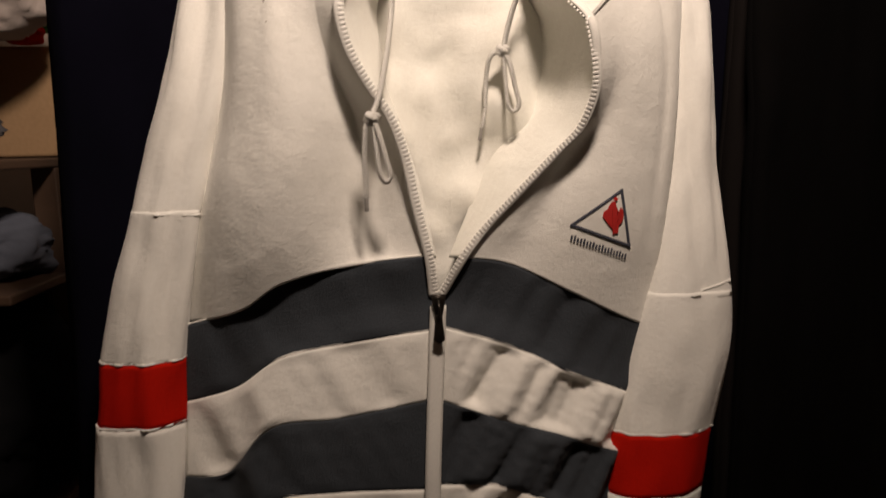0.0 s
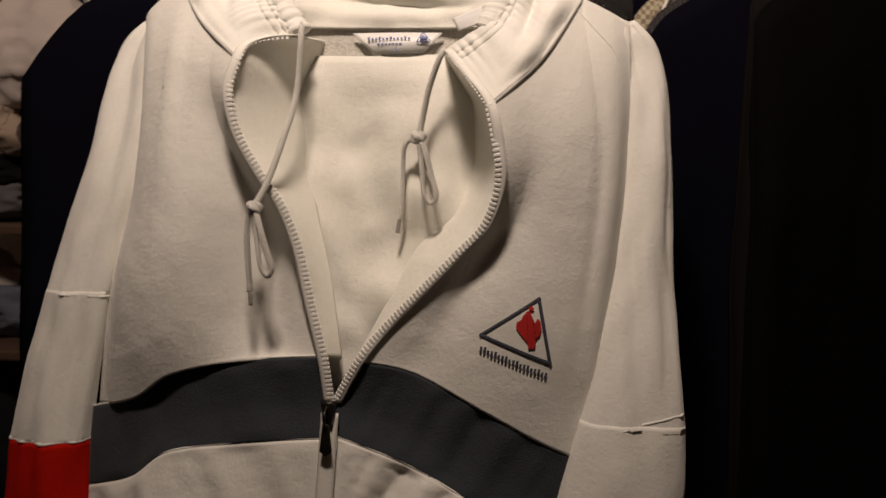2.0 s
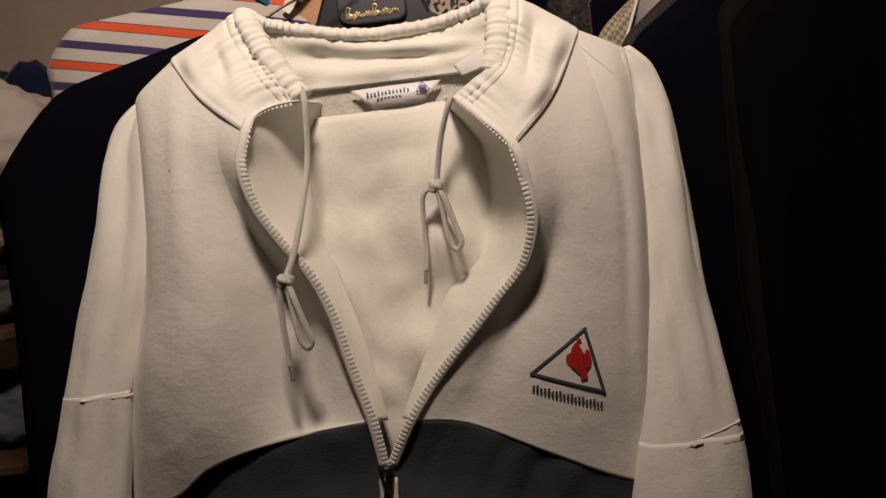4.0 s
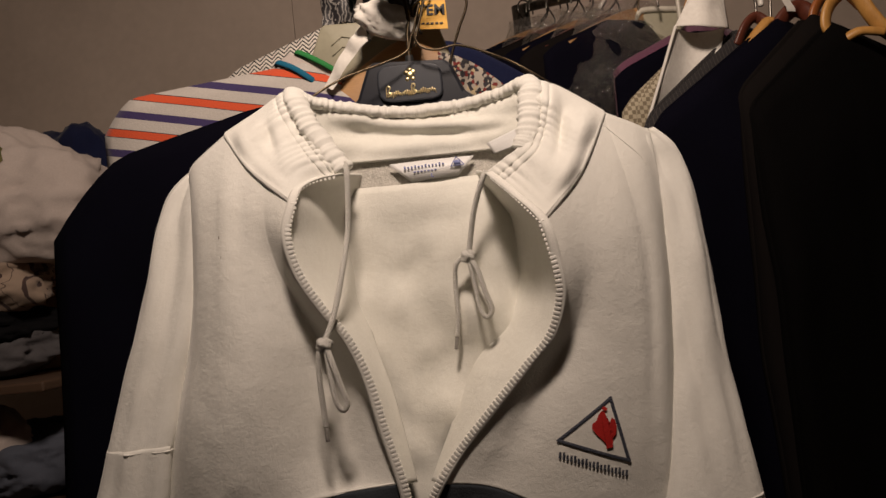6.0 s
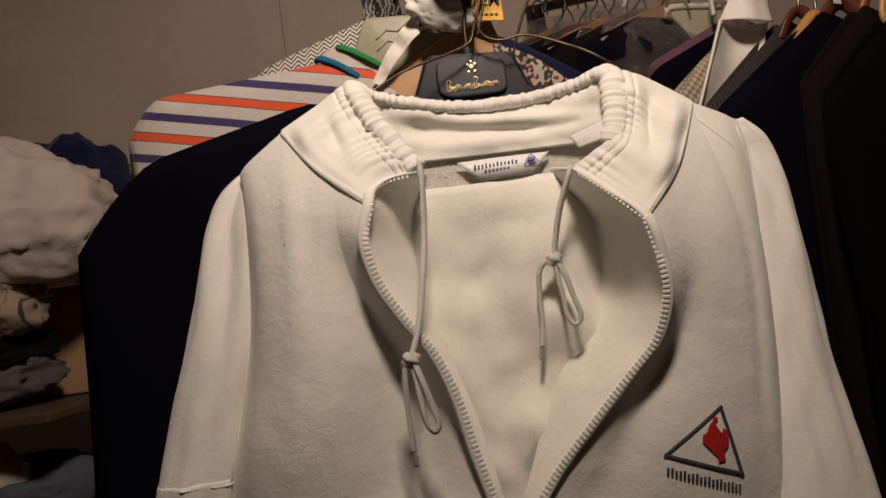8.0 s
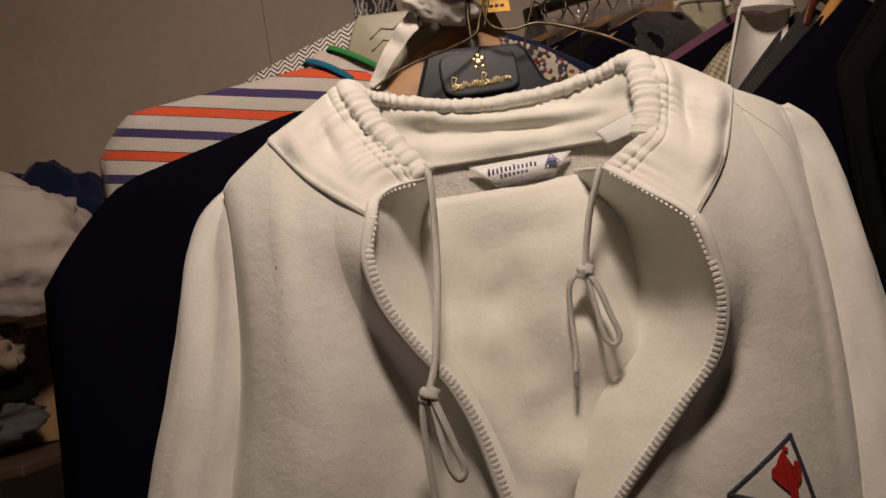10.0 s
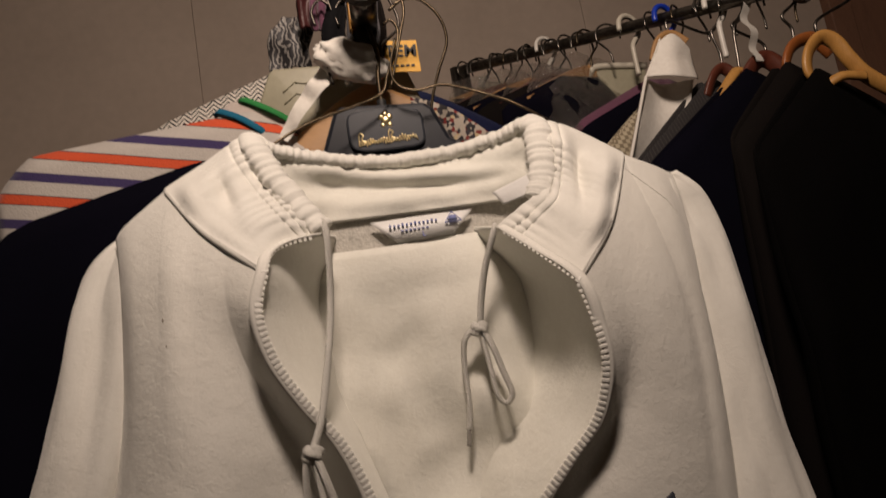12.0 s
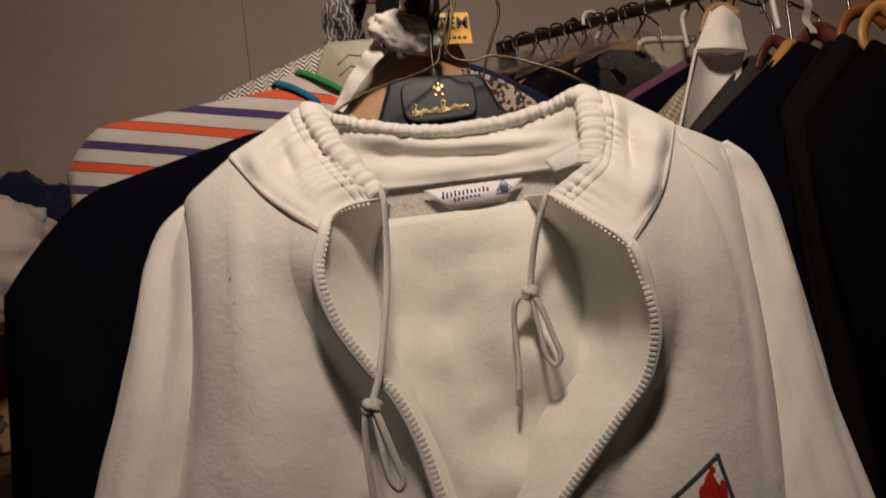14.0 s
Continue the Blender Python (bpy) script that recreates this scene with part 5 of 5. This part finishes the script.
def cover(s, seed):
    """A crumpled see-through cover over a hung jacket."""
    rows = []
    for j in range(56):
        v, row = j / 55, []
        for i in range(100):
            a = 2 * math.pi * i / 100
            x = 0.19 * math.cos(a) * (0.30 + 0.70 * min(1, v * 3.2))
            y = 0.045 * math.sin(a) * (0.4 + 0.6 * min(1, v * 4))
            z = 0.0 - 0.36 * v - 0.08 * abs(math.cos(a)) * min(1, 4 * v)
            w = 0.014 * noise.noise(Vector((x * 20, y * 20, z * 14 + seed)))
            w += 0.012 * (0.5 - abs(noise.noise(Vector((x * 38 + z * 20, y * 45, z * 50 + seed)))))
            row.append((x + w * math.cos(a), y + w * math.sin(a), z + 0.5 * w))
        rows.append(row)
    ob = single("polythene_cover", grid(rows, close_u=True), POLY, "crumpled clear polythene cover over a jacket", "garment cover", "polythene covers")
    ob.matrix_world = on_rail(s, 0.034)


for s, seed in ((0.66, 1.0), (0.75, 4.0), (0.84, 8.0), (0.92, 12.0)):
    cover(s, seed)

# white paper cover with a pinked rim
rim = [(0.322, 0.249, 1.771), (0.333, 0.251, 1.788), (0.350, 0.253, 1.816)]
sheet = thing("paper_cover", (0.338, 0.253, 1.688), "white paper garment cover with a pinked upper rim", "garment cover")
part("upper_fold", coons([rim[0], (0.356, 0.236, 1.762), (0.390, 0.262, 1.762)], [rim[-1], (0.368, 0.253, 1.822), (0.390, 0.263, 1.804)], rim, [(0.390, 0.262, 1.762), (0.393, 0.268, 1.784), (0.390, 0.263, 1.804)], 20, 20,
                         lambda u, v, p: Vector((0, 0.004 * noise.noise(p * 40), 0))), PAPER, sheet, thick=0.001)
part("lower_sheet", coons([(0.246, 0.243, 1.594), (0.345, 0.284, 1.594)], [(0.322, 0.253, 1.770), (0.388, 0.268, 1.766)], [(0.246, 0.243, 1.594), (0.280, 0.247, 1.670), (0.322, 0.253, 1.770)],
                          [(0.345, 0.284, 1.594), (0.388, 0.268, 1.766)], 20, 30, lambda u, v, p: Vector((0, 0.014 * math.sin(math.pi * u) + 0.004 * noise.noise(p * 30), 0))), PAPER, sheet, thick=0.001)
for k, p in enumerate(spline(rim, 11)):
    part("pinked_tooth", plate([(-0.0035, -0.0032), (0.001, -0.004), (0.001, 0.004), (-0.0004, 0.0030)], 0.001, 0, Matrix.Translation(p)), PAPER, sheet, smooth=False)
part("folded_rim", tube([(0.244, 0.241, 1.594), (0.278, 0.244, 1.670), (0.321, 0.249, 1.771)], 0.0022, 30, 6), PAPER, sheet)
pale = thing("plastic_hanger", (0.350, 0.42, 1.75), "wide cream plastic hanger under polythene", "clothes hanger")
part("plate", plate([(0.292, 1.745), (0.304, 1.820), (0.318, 1.850), (0.330, 1.857), (0.398, 1.849), (0.404, 1.745)], 0.008, 0.002, Matrix.Translation((0, 0.420, 0))), BEIGE_PLASTIC, pale)
part("rim", tube([(0.290, 0.418, 1.745), (0.303, 0.418, 1.822), (0.314, 0.418, 1.850), (0.330, 0.418, 1.859), (0.400, 0.418, 1.851)], 0.0048, 50, 8), CREAM_PLASTIC, pale, "raised cream rim")
for s, mat, r, words_ in ((0.455, BLUE_PLASTIC, 0.0038, "blue plastic hanger hook on the second rail"), (0.36, WHITE_PLASTIC, 0.0036, "white plastic hanger hook on the second rail"),
                          (0.53, CREAM_PLASTIC, 0.0036, "cream plastic hanger hook on the second rail"), (0.73, WHITE_PLASTIC, 0.003, "white plastic hanger hook on the second rail")):
    h = single("hanger_hook", tube(hook_curve(0, 0, 0.018, -0.07, 0.018), r, 60, 10), mat, words_, "hanger hook")
    h.matrix_world = on_rail(s)
for k in range(16):
    s = 0.235 + 0.049 * k
    h = single("hanger_hook", tube(hook_curve(0, 0, 0.014, -0.045, 0.018, -1 if k % 2 else 1), 0.0015, 50, 7), BRASS if k % 4 == 0 else CHROME, "thin metal hanger hook on the second rail", "hanger hook", "metal hanger hooks")
    h.matrix_world = on_rail(s, 0, random.uniform(-25, 25))
tape_m = single("tape_measure", grid([[(0.007 * (i - 1) + 0.002 * math.sin(j * 0.5), 0.004 * math.cos(j * 0.7), -0.0042 * j) for i in range(3)] for j in range(24)]),
                WHITE_PLASTIC, "white tape measure hung over the second rail", "tape measure")
tape_m.matrix_world = on_rail(0.31, -0.012)


# ---- shelf with heaps of clothes ----
shelf = thing("shelf_unit", (-0.95, 0.55, 0.0), "dark brown wooden shelf unit holding folded clothes", "shelf")
for x in (-1.55, -0.615):
    part("post", box((x - 0.02, 0.48, 0.0), (x + 0.02, 0.52, 1.385), 0.003), SHELF_WOOD, shelf, smooth=False)
    part("post", box((x - 0.02, 0.98, 0.0), (x + 0.02, 1.02, 1.385), 0.003), SHELF_WOOD, shelf, smooth=False)
for z in (0.35, 0.85, 1.20, 1.385):
    part("board", box((-1.58, 0.30, z), (-0.595, 1.04, z + 0.015), 0.003), SHELF_WOOD, shelf, smooth=False)


def heap(name, mat, centre, size, seed, label, category="clothes", rough=0.28):
    """A dropped or folded piece of cloth: a lump with pressed folds, flat below."""
    bm = bmesh.new()
    bmesh.ops.create_icosphere(bm, subdivisions=5, radius=1)
    for v in bm.verts:
        d = v.co.copy()
        w = 1 + rough * noise.noise(d * 1.6 + Vector((seed, 0, 0)))
        r1 = 1 - abs(noise.noise(Vector((d.x * 2.2, d.y * 2.2, d.z * 4.5 + seed))))
        w += 0.10 * r1 ** 3 - 0.05 * abs(noise.noise(d * 7 + Vector((0, seed, 0))))
        bent = d + 0.35 * Vector((noise.noise(d * 2 + Vector((seed, 1, 0))), noise.noise(d * 2 + Vector((0, seed, 5))), noise.noise(d * 2.4 + Vector((9, 0, seed)))))
        w += 0.07 * (1 - 2.2 * abs(noise.noise(Vector((bent.x * 2.6, bent.y * 2.6, bent.z * 5.2)) + Vector((seed * 3, 0, 0))))) ** 2 * 0.6
        p = Vector((d.x * size[0], d.y * size[1], d.z * size[2])) * w
        p.z = max(p.z, -size[2] * 0.8)
        v.co = Vector(centre) + p
    return single(name, bm, mat, label, category)


heap("folded_sweater", GREY_CLOTH, (-0.825, 0.46, 1.445), (0.13, 0.10, 0.052), 4.0, "dark grey folded sweater at the front of the shelf", "sweater")
heap("black_trousers", BLACK_CLOTH, (-0.855, 0.44, 1.49), (0.16, 0.11, 0.05), 5.0, "black folded trousers under a plaid shirt", "trousers")
heap("plaid_shirt", PLAID, (-0.815, 0.43, 1.565), (0.15, 0.11, 0.072), 3.0, "taupe plaid shirt crumpled on the pile", "shirt")
tee = heap("draped_tee", TEE, (-0.715, 0.44, 1.675), (0.150, 0.12, 0.118), 1.0, "off-white printed jersey top heaped on the pile", "t-shirt", 0.2)
disc = bmesh.new()
bmesh.ops.create_circle(disc, cap_ends=True, segments=28, radius=0.034)
bmesh.ops.triangulate(disc, faces=disc.faces[:])
bmesh.ops.subdivide_edges(disc, edges=disc.edges[:], cuts=2, use_grid_fill=True)
disc.transform(pose(-0.700, 0, 1.735, 90, 0, 0))
part("print", laid(disc, tee, 0.002), OLIVE, tee, "round olive print")
heap("navy_sweater", NAVY_COTTON, (-0.715, 0.64, 1.745), (0.105, 0.085, 0.11), 2.0, "navy cotton top heaped behind the white one")
heap("khaki_shirt", KHAKI, (-0.655, 0.70, 1.715), (0.075, 0.07, 0.085), 6.0, "khaki cotton top pushed against the navy one")
heap("green_cloth", GREEN, (-0.640, 0.60, 1.640), (0.035, 0.04, 0.035), 7.0, "small green cloth showing in the pile")
single("cardboard_box", box((-0.93, 0.575, 1.402), (-0.590, 0.86, 1.585), 0.004), CARDBOARD, "plain brown cardboard box on the shelf", "box", smooth=False)
heap("red_cap", RED_KNIT, (-0.655, 0.55, 1.602), (0.030, 0.035, 0.02), 8.0, "small red knitted cloth on the pile")
heap("blue_grey_shirt", BLUEGREY, (-0.70, 0.47, 1.263), (0.09, 0.10, 0.060), 9.0, "blue-grey cotton top on the lower board")
heap("white_shirt", TEE, (-0.795, 0.405, 1.283), (0.088, 0.09, 0.085), 10.0, "off-white jersey top crumpled on the lower board", "t-shirt")
heap("black_coat", BLACK_CLOTH, (-0.72, 0.48, 1.02), (0.15, 0.14, 0.17), 11.0, "black coat heaped on a low board")
